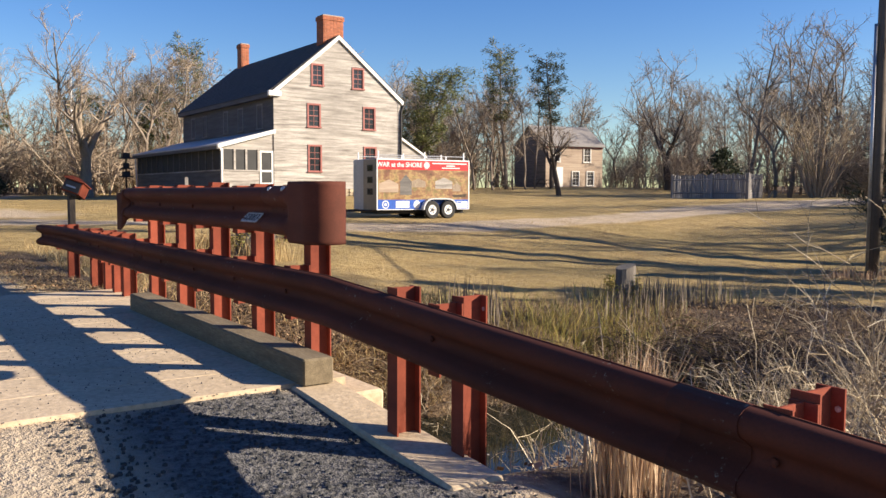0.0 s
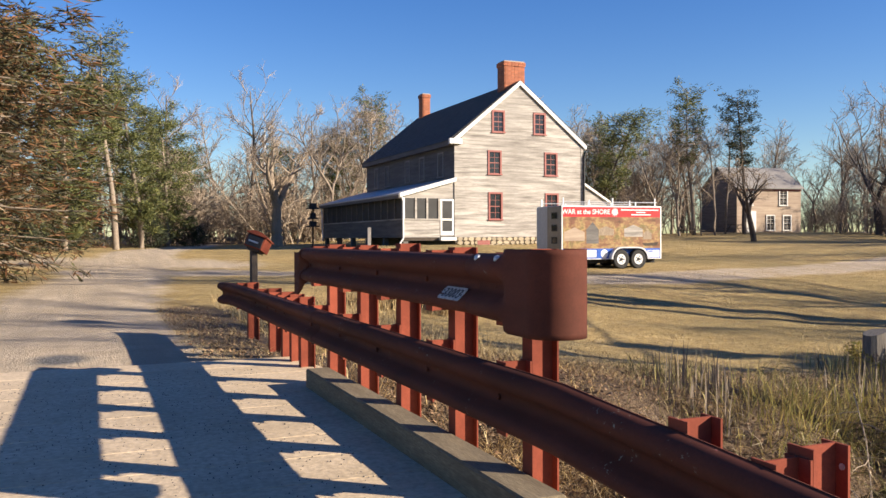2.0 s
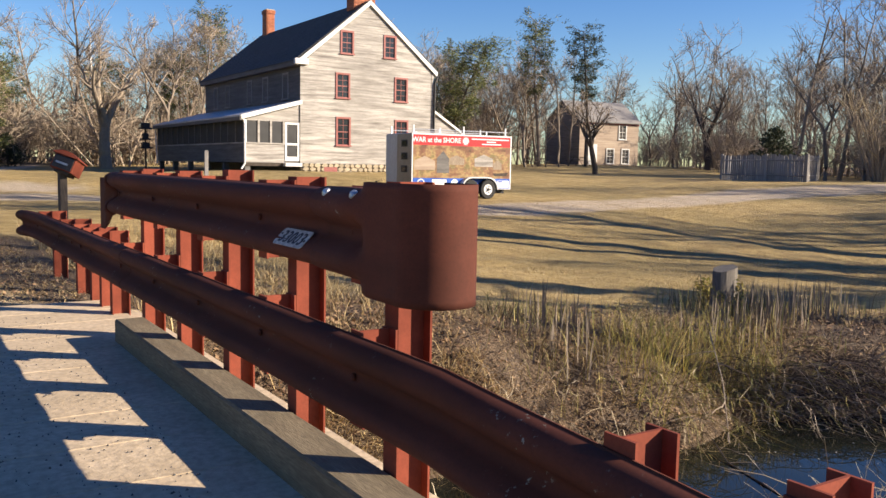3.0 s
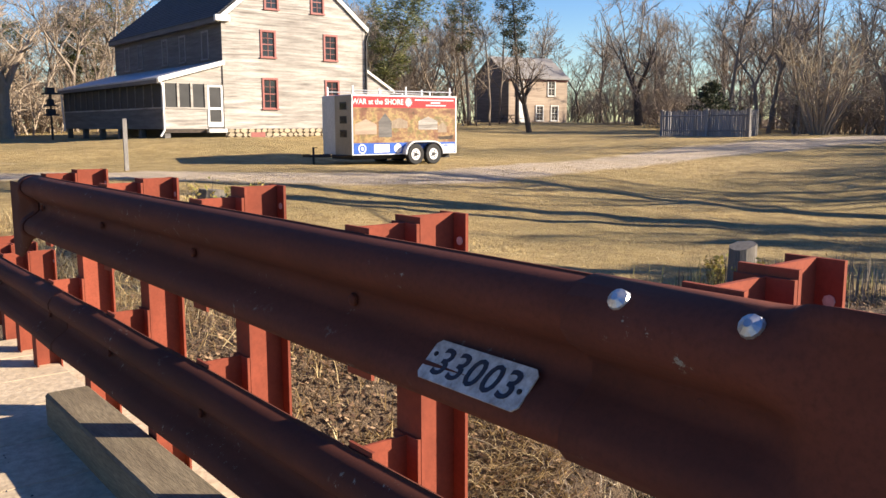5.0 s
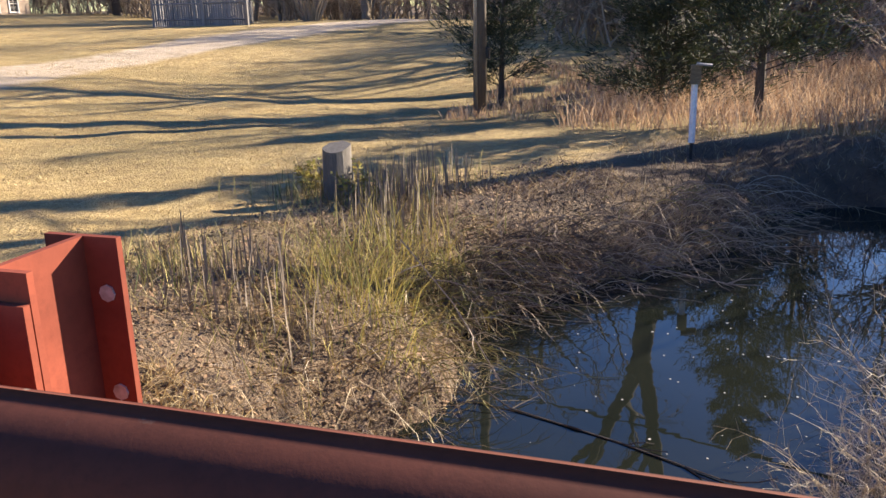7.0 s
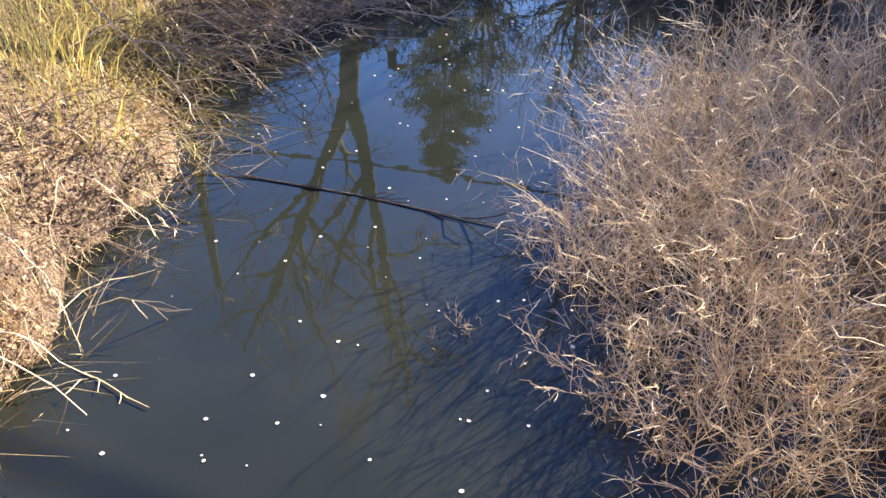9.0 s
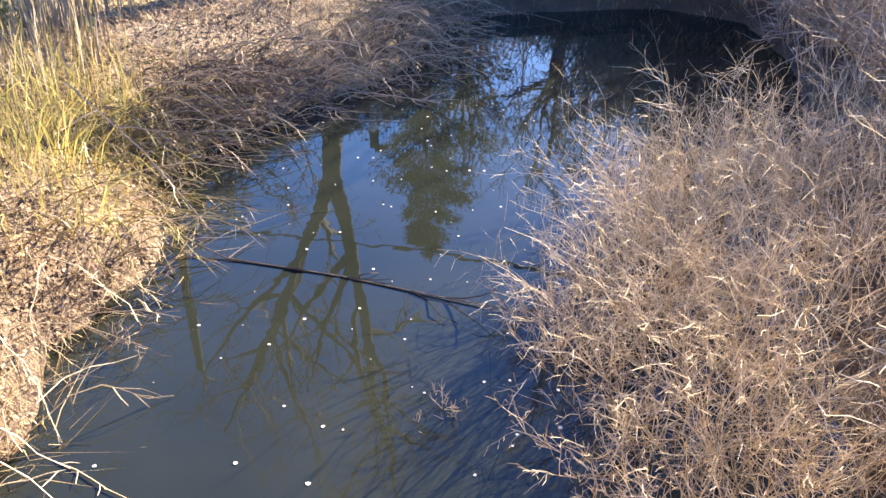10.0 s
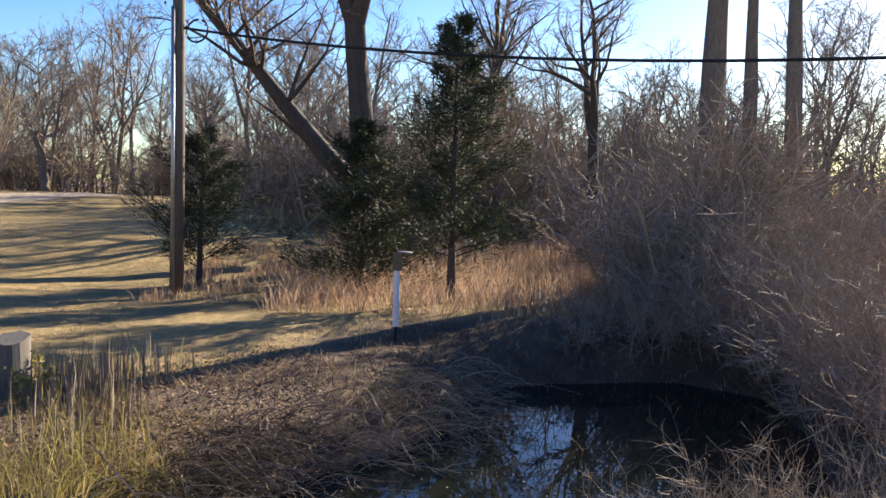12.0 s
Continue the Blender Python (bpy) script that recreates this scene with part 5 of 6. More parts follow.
# woods: a few kinds of bare tree, set many times
WOODS = []
for i, (h, r, crown, limbs, forks) in enumerate(((12.5, .17, .35, 13, 1), (11, .15, .42, 12, 1), (10, .19, .3, 14, 2), (13.5, .2, .45, 12, 1), (9, .13, .3, 12, 1), (12, .2, .3, 15, 3))):
    w, tw = bare_tree(20 + i, h, r * 0.85, crown * 0.8, limbs + 4, 0.6, 5, forks, twig=0.014)
    WOODS.append(plant("bare_tree", "tall leafless grey-brown woodland tree", "tree", w, tw, BARK, TWIG, on_soil((24, 31, 38, 46, 15, 52)[i], (70, 74, 66, 71, 78, 64)[i]), "bare trees at the wood's edge", "branchwork"))
rnd = random.Random(11)


def sun_lane(x, y):
    return x * 0.69 + y * 0.72


spots = []


def scatter(count, x0, x1, y0, y1, kinds, s0=0.8, s1=1.2, gap=1.6, keep=lambda x, y: True):
    made = tries = 0
    while made < count and tries < count * 30:
        tries += 1
        x, y = rnd.uniform(x0, x1), rnd.uniform(y0, y1)
        if not keep(x, y) or any((x - a) ** 2 + (y - b) ** 2 < gap * gap for a, b in spots):
            continue
        spots.append((x, y))
        put(kinds[rnd.randrange(len(kinds))], x, y, rnd.uniform(0, 360), rnd.uniform(s0, s1))
        made += 1


house_clear = lambda x, y: not (10 < x < 28 and y < 58) and not (48 < x < 66 and 50 < y < 70)
scatter(88, -18, 62, 60, 86, WOODS, gap=1.3, keep=house_clear)
scatter(96, 54, 94, 16, 80, WOODS, gap=1.3, keep=house_clear)
scatter(26, 28, 60, 50, 66, WOODS, 0.65, 0.95, keep=lambda x, y: house_clear(x, y) and y > 94 - x)
scatter(70, 44, 84, -34, 22, WOODS, keep=lambda x, y: sun_lane(x, y) > 11 and y < 12 + 0.05 * x)
scatter(12, 24, 60, -60, -20, WOODS, 0.9, 1.3, keep=lambda x, y: sun_lane(x, y) < -14 or sun_lane(x, y) > 12)
scatter(20, -60, -20, 44, 80, WOODS)
scatter(8, -50, -7, -50, 30, WOODS, 0.8, 1.1, keep=lambda x, y: x < -9)

# scrub under the trees
SCRUB = []
for i in range(4):
    rs = random.Random(60 + i)
    sh = Shape()
    for _ in range(26):
        a, q = rs.uniform(0, 6.28), rs.uniform(0, 0.9)
        st_ = limb(rs, (q * math.cos(a), q * math.sin(a), -0.1), (rs.gauss(0, .35), rs.gauss(0, .35), 1), rs.uniform(1.0, 3.0), 4, 0.14)
        thin_tube(sh, st_, 0.022, 0.008, 3)
        for _ in range(8):
            p, d = along(st_, rs.uniform(0.25, 1))
            l2 = limb(rs, p, d + Vector((rs.gauss(0, .8), rs.gauss(0, .8), rs.gauss(0, .5))), rs.uniform(0.3, 0.9), 2, 0.2)
            thin_tube(sh, l2, 0.011, 0.005, 3)
            for _ in range(3):
                p2, d2 = along(l2, rs.uniform(0.2, 1))
                thin_tube(sh, limb(rs, p2, d2 + Vector((rs.gauss(0, .8), rs.gauss(0, .8), rs.gauss(0, .6))), rs.uniform(0.15, 0.4), 1, 0.1), 0.007, 0.004, 3)
    ob = part("scrub", sh, TWIG)
    ob.matrix_world = on_soil((26, 33, 40, 47)[i], (69, 72, 64, 69)[i])
    tagged(ob, "tangled leafless brown undergrowth", "shrub", "undergrowth")
    SCRUB.append(ob)
spots.clear()
scatter(60, -18, 62, 58, 76, SCRUB, 1.5, 3.0, 1.0, keep=house_clear)
scatter(64, 52, 80, 12, 66, SCRUB, 1.2, 2.4, 1.0, keep=house_clear)
scatter(100, 34, 70, -30, 12, SCRUB, 1.4, 2.8, 0.9, keep=lambda x, y: y < 9)
scatter(20, 24, 40, -20, -4, SCRUB, 0.8, 1.5, 0.9)
scatter(34, 13, 30, -22, -7.5, SCRUB, 0.7, 1.2, 0.9, keep=lambda x, y: y < -3 - 0.35 * x)
scatter(12, -40, -8, 40, 70, SCRUB, 0.8, 1.4, 1.0)

# taller brush south-east of the pond, which shades its far bank
for i, (x, y, k) in enumerate(((16.8, -5.0, 1.5), (18.3, -5.6, 1.6), (19.6, -7.0, 1.7), (17.8, -6.8, 1.6), (20.9, -7.4, 1.8), (21.5, -9.0, 1.9), (19.0, -8.2, 1.8), (23.0, -8.3, 1.8))):
    put(SCRUB[i % 4], x, y, 47 * i, k)

# pines
PINES = []
for i, (h, bare, reach) in enumerate(((11, .14, .19), (12.5, .5, .13), (10, .1, .23))):
    w, lf = pine_tree(80 + i, h, 0.2, bare, reach, (20, 7, 20)[i])
    PINES.append(plant("pine_tree", "green pine with open ragged crown", "tree", w, lf, BARK, NEEDLE, on_soil((0.9, -0.8, -3.4)[i], (53, 47, 43)[i]), "pines by the drive"))
for k, x, y, s, yaw in ((2, 2.8, 57, .95, 40), (0, -6.2, 38.5, .95, 80), (2, -9, 36, 1.1, 160), (0, -8, 46, 1.15, 200), (2, -13, 42, 1.1, 10), (0, -14, 52, 1.2, 70), (2, -3, 56, 1.1, 130),
                        (1, 21.3, 66, 1.0, 0), (2, 18.5, 67, .9, 50), (2, 12.5, 68, .8, 150), (0, 7, 74, .75, 20), (2, 4, 72, .8, 260), (1, 45.2, 53.5, 1.0, 0), (1, 41, 62, .85, 80), (2, 37, 60, .8, 200)):
    put(PINES[k], x, y, yaw, s)
w, lf = pine_tree(95, 9.5, 0.17, .4, .2, 9, lean=(0.42, -0.3))
plant("leaning_pine", "green pine leaning over the wood's edge", "tree", w, lf, BARK_DARK, NEEDLE, on_soil(29.3, 46.0))
w, lf = pine_tree(97, 11.8, 0.2, .5, .13, 6, blade=0.03)
plant("dark_pine", "dark crowned pine above the bare trees", "tree", w, lf, BARK_DARK, CEDAR, on_soil(48.2, 50.8))

# big browning cedar by the drive
w, lf = cedar_tree(31, 14, 0.3, 5.4, 0.12, 64, 0.024, 0.22, 0.6, 46)
plant("browning_cedar", "big drooping cedar with rusty brown foliage", "tree", w, lf, BARK, CEDAR_RUST, on_soil(-6.0, 17.6))
w, lf = cedar_tree(32, 8.6, 0.25, 3.8, 0.1, 48, 0.024, 0.18, 0.5, 30)
plant("browning_cedar", "tall cedar turning brown behind the drive", "tree", w, lf, BARK, CEDAR_RUST, on_soil(-5.6, 29.5))
w, tw = bare_tree(36, 6.0, 0.12, 0.25, 16, 0.9, 5, 1, (0.25, 0), 0.012)
plant("bare_tree", "small pale bare tree beside the cedar", "tree", w, tw, BARK_PALE, TWIG, on_soil(-5.6, 14.8), leaf_name="branchwork")
# cedars near the pole
w, lf = cedar_tree(41, 3.9, 0.09, 2.3, 0.18, 22, 0.011, -0.05, 0.75, 46, 2)
plant("cedar_tree", "small dark cedar behind the utility pole", "tree", w, lf, BARK_DARK, CEDAR, on_soil(20.6, 5.5))
w, lf = cedar_tree(42, 6.2, 0.11, 2.25, 0.2, 38, 0.012, -0.04, 0.7, 44, 2)
plant("cedar_tree", "conical dark cedar with bare lower trunk", "tree", w, lf, BARK_DARK, CEDAR, on_soil(18.0, -0.6))
w, lf = cedar_tree(43, 4.2, 0.09, 2.4, 0.03, 44, 0.012, 0.0, 0.6, 44, 2)
plant("cedar_tree", "low dark cedar behind the nest box", "tree", w, lf, BARK_DARK, CEDAR, on_soil(20.6, 1.5))
w, lf = cedar_tree(44, 3.0, 0.09, 1.9, 0.03, 26, 0.04, 0.0, 0.3, 10)
plant("evergreen_bush", "rounded dark evergreen behind the fence pen", "bush", w, lf, BARK_DARK, CEDAR, on_soil(41.8, 27.6))

bush = bpy.data.objects["evergreen_bush"]
for x, y, s in ((-7.4, 30, .9), (-4.9, 33.5, .7), (-8.6, 26, 1.0), (-3.2, 46, .8), (1.6, 55, .8), (-5.6, 39, .9), (4.6, 58, .7)):
    c = put(bush, x, y, 70 * s, s)
    tagged(c, "rounded dark evergreen under the drive's pines", "bush")

# named bare trees
for seed, x, y, h, r, fk, ln, mat, label in (
        (51, 25.4, 1.5, 20.4, .46, 2, (0, .01), BARK_DARK, "large old tree with spreading bare limbs"),
        (52, 27.6, -0.95, 16, .47, 1, (-.02, 1.25), BARK_DARK, "leaning old tree with heavy bare limbs"),
        (53, 24.8, -8.7, 19, .56, 1, (0, 0), BARK, "tall straight bare tree with thick trunk"),
        (54, 27.1, -10.8, 18, .36, 1, (0, -.03), BARK, "tall straight bare tree beside the pond"),
        (55, 21.9, -10.2, 18, .33, 1, (0, .01), BARK, "tall grey bare tree at the water's end"),
        (56, 39, -3.4, 15, .3, 2, (0, 0), BARK_DARK, "forked bare tree behind the brush"),
        (57, 33.5, -7.4, 13, .3, 2, (0, .03), BARK_DARK, "ivy-dark forked bare tree"),
        (58, 42.1, 43.1, 6.2, .24, 3, (0, 0), BARK_DARK, "spreading bare fruit tree on the lawn"),
        (59, 57.5, 45.4, 8.2, .4, 3, (0, 0), BARK_DARK, "broad bare tree at the lawn's edge"),
        (60, 54.3, 23.0, 7.5, .34, 2, (-.1, .1), BARK, "crooked bare tree at the lawn's edge"),
        (61, 9.4, 51.8, 7.6, .42, 4, (.05, 0), BARK_PALE, "pale gnarled dead tree near the porch"),
        (62, 50, 12.5, 8.5, .3, 2, (.1, 0), BARK, "crooked bare tree beside the track")):
    w, tw = bare_tree(seed, h, r, .66 if 53 <= seed <= 55 else .45, 12 if 53 <= seed <= 55 else 22, .45 if 53 <= seed <= 55 else .8, 5, fk, ln, 0.014, 0.012 if 53 <= seed <= 55 else 0.05, (0.3, 0.38) if seed == 51 else (0.35, 0.6))
    t = plant("bare_tree", label, "tree", w, tw, mat, TWIG, on_soil(x, y, 75 if seed == 51 else 0), leaf_name="branchwork")
    if seed in (51, 52):
        lf = Shape()
        rs = random.Random(seed)
        for _ in range(500):
            tuft(lf, rs, Vector(tw.v[rs.randrange(len(tw.v))]), 0.12, 2, 0.035, 0.6, 0.6)
        part("clinging_leaves", lf, OAKLEAF, t)

# many-stemmed shrub on the lawn
rs = random.Random(71)
wood, tw = Shape(), Shape()
for i in range(26):
    a = rs.uniform(0, 6.28)
    st_ = limb(rs, (0.3 * math.cos(a), 0.3 * math.sin(a), -0.2), (math.cos(a) * .5, math.sin(a) * .5, 1.2), rs.uniform(3.6, 5.6), 6, 0.07)
    thin_tube(wood, st_, 0.075, 0.012, 5)
    for _ in range(9):
        p, d = along(st_, rs.uniform(0.3, 1))
        l2 = limb(rs, p, d + Vector((rs.gauss(0, .5), rs.gauss(0, .5), rs.gauss(.2, .4))), rs.uniform(0.6, 1.5), 3, 0.15)
        thin_tube(tw, l2, 0.018, 0.007, 3)
        for _ in range(4):
            p2, d2 = along(l2, rs.uniform(0.2, 1))
            thin_tube(tw, limb(rs, p2, d2 + Vector((rs.gauss(0, .6), rs.gauss(0, .6), rs.gauss(.1, .5))), rs.uniform(0.3, 0.7), 1, 0.1), 0.009, 0.005, 3)
plant("many_stemmed_shrub", "large leafless many-stemmed shrub on the lawn", "shrub", wood, tw, BARK_PALE, TWIG_TAN, on_soil(40.4, 20.4), leaf_name="branchwork")


def blades(name, label, category, mat, count, pick, h0, h1, width, seed, lean=0.25, segs=2):
    """Upright stalks and leaves, one joined mesh."""
    rs = random.Random(seed)
    xy = []
    while len(xy) < count:
        p = pick(rs)
        if p is not None:
            xy.append(p)
    zs = soil(np.array([p[0] for p in xy]), np.array([p[1] for p in xy]))
    sh = Shape()
    for (x, y), z in zip(xy, zs):
        h, w = rs.uniform(h0, h1), width * rs.uniform(0.6, 1.4)
        a = rs.uniform(0, 6.28)
        lx, ly = rs.gauss(0, lean) * h, rs.gauss(0, lean) * h
        cx, cy = math.cos(a) * w / 2, math.sin(a) * w / 2
        k = len(sh.v)
        z -= 0.02
        if segs == 1:
            sh.v += [(x - cx, y - cy, z), (x + cx, y + cy, z), (x + lx, y + ly, z + h)]
            sh.f.append((k, k + 1, k + 2))
        else:
            mx, my = x + lx * 0.35, y + ly * 0.35
            sh.v += [(x - cx, y - cy, z), (x + cx, y + cy, z), (mx + cx * .8, my + cy * .8, z + h * .6), (mx - cx * .8, my - cy * .8, z + h * .6), (x + lx, y + ly, z + h)]
            sh.f += [(k, k + 1, k + 2, k + 3), (k + 3, k + 2, k + 4)]
    return tagged(part(name, sh, mat), label, category, kind="stuff")


def region(x0, x1, y0, y1, d0=None, d1=None, clump=0.0):
    def pick(rs):
        x, y = rs.uniform(x0, x1), rs.uniform(y0, y1)
        if d0 is not None:
            d = float(in_pond(np.array([x]), np.array([y]))[0])
            if not d0 < d < d1:
                return None
        if clump and noise.noise((x * 0.9, y * 0.9, 7.0)) < clump - rs.uniform(0, 0.35):
            return None
        return x, y
    return pick


def clusters(points, spread):
    def pick(rs):
        x, y = points[rs.randrange(len(points))]
        return x + rs.gauss(0, spread), y + rs.gauss(0, spread)
    return pick


def litter(name, label, count, pick, size, seed, lift=0.012):
    rs = random.Random(seed)
    xy = []
    while len(xy) < count:
        p = pick(rs)
        if p is not None:
            xy.append(p)
    zs = soil(np.array([p[0] for p in xy]), np.array([p[1] for p in xy]))
    sh = Shape()
    for (x, y), z in zip(xy, zs):
        a, s = rs.uniform(0, 6.28), size * rs.uniform(0.5, 1.3)
        u, v = Vector((math.cos(a), math.sin(a), rs.gauss(0, .4))) * s, Vector((-math.sin(a), math.cos(a), rs.gauss(0, .4))) * s * 0.6
        o = Vector((x, y, z + lift + rs.uniform(0, 0.04)))
        k = len(sh.v)
        sh.v += [tuple(o - u), tuple(o + v), tuple(o + u), tuple(o - v)]
        sh.f.append((k, k + 1, k + 2, k + 3))
    return tagged(part(name, sh, LITTER), label, "leaves", kind="stuff")


blades("reeds", "dry brown and yellow reeds round the stump", "reeds", REED, 480, clusters([(9.6, 4.5), (9.2, 4.3), (8.6, 4.2), (10.4, 4.0), (8.2, 3.6), (9.2, 5.3)], 0.4), 0.12, 0.46, 0.011, 1, 0.16)
blades("yellow_grass", "golden tall grass at the pond's edge", "grass", YELLOW, 800, clusters([(6.4, 3.1), (6.9, 2.9), (6.0, 3.4), (5.6, 3.2), (5.2, 3.0), (7.3, 3.3)], 0.3), 0.2, 0.68, 0.007, 2, 0.5)
blades("bank_thatch", "matted russet thatch on the pond bank", "grass", THATCH, 7000, region(0.6, 12, 1, 6.6, -0.12, 2.8, 0.1), 0.04, 0.17, 0.006, 31, 1.7)
blades("cut_stalks", "stiff dark cut stalks standing on the bank", "reeds", BARK, 420, clusters([(8.8, 4.3), (9.4, 4.2), (10.2, 3.7), (9.0, 3.9), (7.6, 3.6), (4.9, 3.9), (4.7, 3.5), (8.2, 3.7)], 0.32), 0.25, 0.65, 0.017, 32, 0.06)
blades("green_weeds", "low green and tan weeds on the bank", "weeds", REED, 1200, clusters([(8.9, 5.0), (9.2, 4.8), (5.2, 4.6), (4.6, 4.4), (6.6, 3.6), (7.2, 2.9), (4.4, 3.4)], 0.33), 0.12, 0.42, 0.008, 33, 0.55)
# Dark bark colour here paints in the shade on the far bank.
blades("far_bank_weeds", "dead stems hanging over the far bank, darkened for its shade", "weeds", BARK_DARK, 3600, region(6.8, 14.5, -5.5, 3.4, -0.25, 1.6), 0.06, 0.3, 0.007, 34, 1.1)
blades("bank_grass", "matted dry grass on the pond bank", "grass", STRAW, 3600, region(0.5, 7.5, 1, 7, -0.12, 3.2, 0.12), 0.06, 0.24, 0.006, 3, 1.6)
blades("bank_grass", "matted dry grass along the far pond bank", "grass", STRAW, 3000, region(8, 16, -7, 4, 0.05, 3.0, 0.1), 0.06, 0.22, 0.010, 4, 1.1)
blades("russet_grass", "tall russet grass beyond the nest box", "grass", RUSSET, 13000, region(15.4, 33, -8.0, 3.2, 1.6, 60, 0.0), 0.25, 0.75, 0.016, 5, 0.55)
blades("russet_grass", "russet weeds round the foot of the pole", "grass", RUSSET, 2200, region(17.5, 27, 2.4, 6.2, clump=0.1), 0.12, 0.4, 0.02, 6, 0.4)
blades("grass_tuft", "orange dry grass tuft beside the rail post", "grass", RUSSET, 420, clusters([(0.35, -3.35), (0.5, -3.2)], 0.09), 0.35, 0.8, 0.008, 7, 0.13)
blades("lawn_grass", "short straw-coloured lawn grass", "grass", STRAW, 22000, region(3, 26, 5.2, 20, clump=0.0), 0.025, 0.075, 0.014, 8, 0.9, 1)
blades("verge_grass", "dry weeds along the bridge rail", "grass", STRAW, 4200, region(0.15, 3.4, 3.3, 14, 0.3, 40), 0.06, 0.32, 0.009, 9, 0.6)
blades("verge_grass", "trampled straw behind the bridge rail", "grass", STRAW, 2600, region(0.32, 3.4, -1.0, 3.6, 0.25, 40), 0.04, 0.18, 0.008, 43, 1.4)
litter("fallen_leaves", "tan leaves lying behind the bridge rail", 1600, region(0.32, 3.4, -1.0, 4.5, 0.25, 40), 0.025, 44)
blades("roadside_weeds", "brown dead weeds between rail and pond", "weeds", TWIG_TAN, 4200, region(0.4, 8.5, -9, -0.9, 0.05, 6), 0.12, 0.5, 0.008, 10, 0.4)
blades("roadside_weeds", "dead weeds beyond the rail end", "weeds", STRAW, 1500, clusters([(3.6, 12.9), (4.2, 13.2), (5.0, 12.2)], 0.3), 0.2, 0.6, 0.012, 12, 0.35)


litter("fallen_leaves", "brown fallen leaves on the pond bank", 13000, region(1.0, 12, 1.5, 6, 0.0, 3.2), 0.022, 21)
blades("verge_grass", "flattened straw along the road edge", "grass", STRAW, 2600, region(-1.05, 0.0, 5.0, 13), 0.03, 0.09, 0.006, 41, 1.8)
litter("fallen_leaves", "brown fallen leaves along the road edge", 1500, region(-1.0, -0.1, 5.1, 12.5), 0.02, 23, 0.004)
litter("fallen_leaves", "brown fallen leaves beside the road", 2600, region(0.1, 3, -6, 12, 0.1, 50), 0.03, 22)


# leafy weeds by the pilings and the stump
for x, y, h, seed in ((4.45, 12.35, 1.1, 441), (5.25, 12.2, 0.95, 442), (9.2, 5.35, 0.6, 443), (8.75, 4.45, 0.55, 444)):
    rs = random.Random(seed)
    stems, lf = Shape(), Shape()
    for _ in range(9):
        st_ = limb(rs, (rs.gauss(0, .1), rs.gauss(0, .1), -0.05), (rs.gauss(0, .35), rs.gauss(0, .35), 1), h * rs.uniform(0.6, 1.1), 4, 0.1)
        thin_tube(stems, st_, 0.007, 0.003, 3)
        for _ in range(9):
            q, e = along(st_, rs.uniform(0.3, 1))
            tuft(lf, rs, q, 0.11, 3, 0.02, 0.6, 0.1, e * 0.5)
    weed = thing("leafy_weed", "spindly weed with yellow-green winter leaves", "weed", "leafy weeds", on_soil(x, y))
    part("stem", stems, BARK, weed)
    tagged(part("foliage", lf, YELLOW, weed), kind="stuff")


# twiggy shrubs over the water
def twig_shrub(seed, stems, height, spread, mat, label, at, fine=7, thick=0.007):
    rs = random.Random(seed)
    main, sh = Shape(), Shape()
    for _ in range(stems):
        a, q = rs.uniform(0, 6.28), rs.uniform(0, spread * 0.55)
        st_ = limb(rs, (q * math.cos(a), q * math.sin(a), -0.25), (math.cos(a) * rs.uniform(0, .8), math.sin(a) * rs.uniform(0, .8), 1), height * rs.uniform(0.5, 1.15), 5, 0.17)
        thin_tube(main, st_, thick, thick * 0.4, 3)
        for _ in range(fine):
            p, d = along(st_, rs.uniform(0.2, 1))
            l2 = limb(rs, p, d + Vector((rs.gauss(0, .7), rs.gauss(0, .7), rs.gauss(0, .5))), height * rs.uniform(0.15, 0.4), 3, 0.25)
            thin_tube(sh, l2, thick * 0.5, thick * 0.25, 3)
            for _ in range(3):
                p2, d2 = along(l2, rs.uniform(0.2, 1))
                thin_tube(sh, limb(rs, p2, d2 + Vector((rs.gauss(0, .8), rs.gauss(0, .8), rs.gauss(0, .6))), height * rs.uniform(0.06, 0.18), 2, 0.25), thick * 0.35, thick * 0.2, 3)
    t = thing("twig_shrub", label, "shrub", "shrubs over the water", at)
    part("stem", main, mat, t)
    tagged(part("branchwork", sh, mat, t), kind="stuff")
    return t


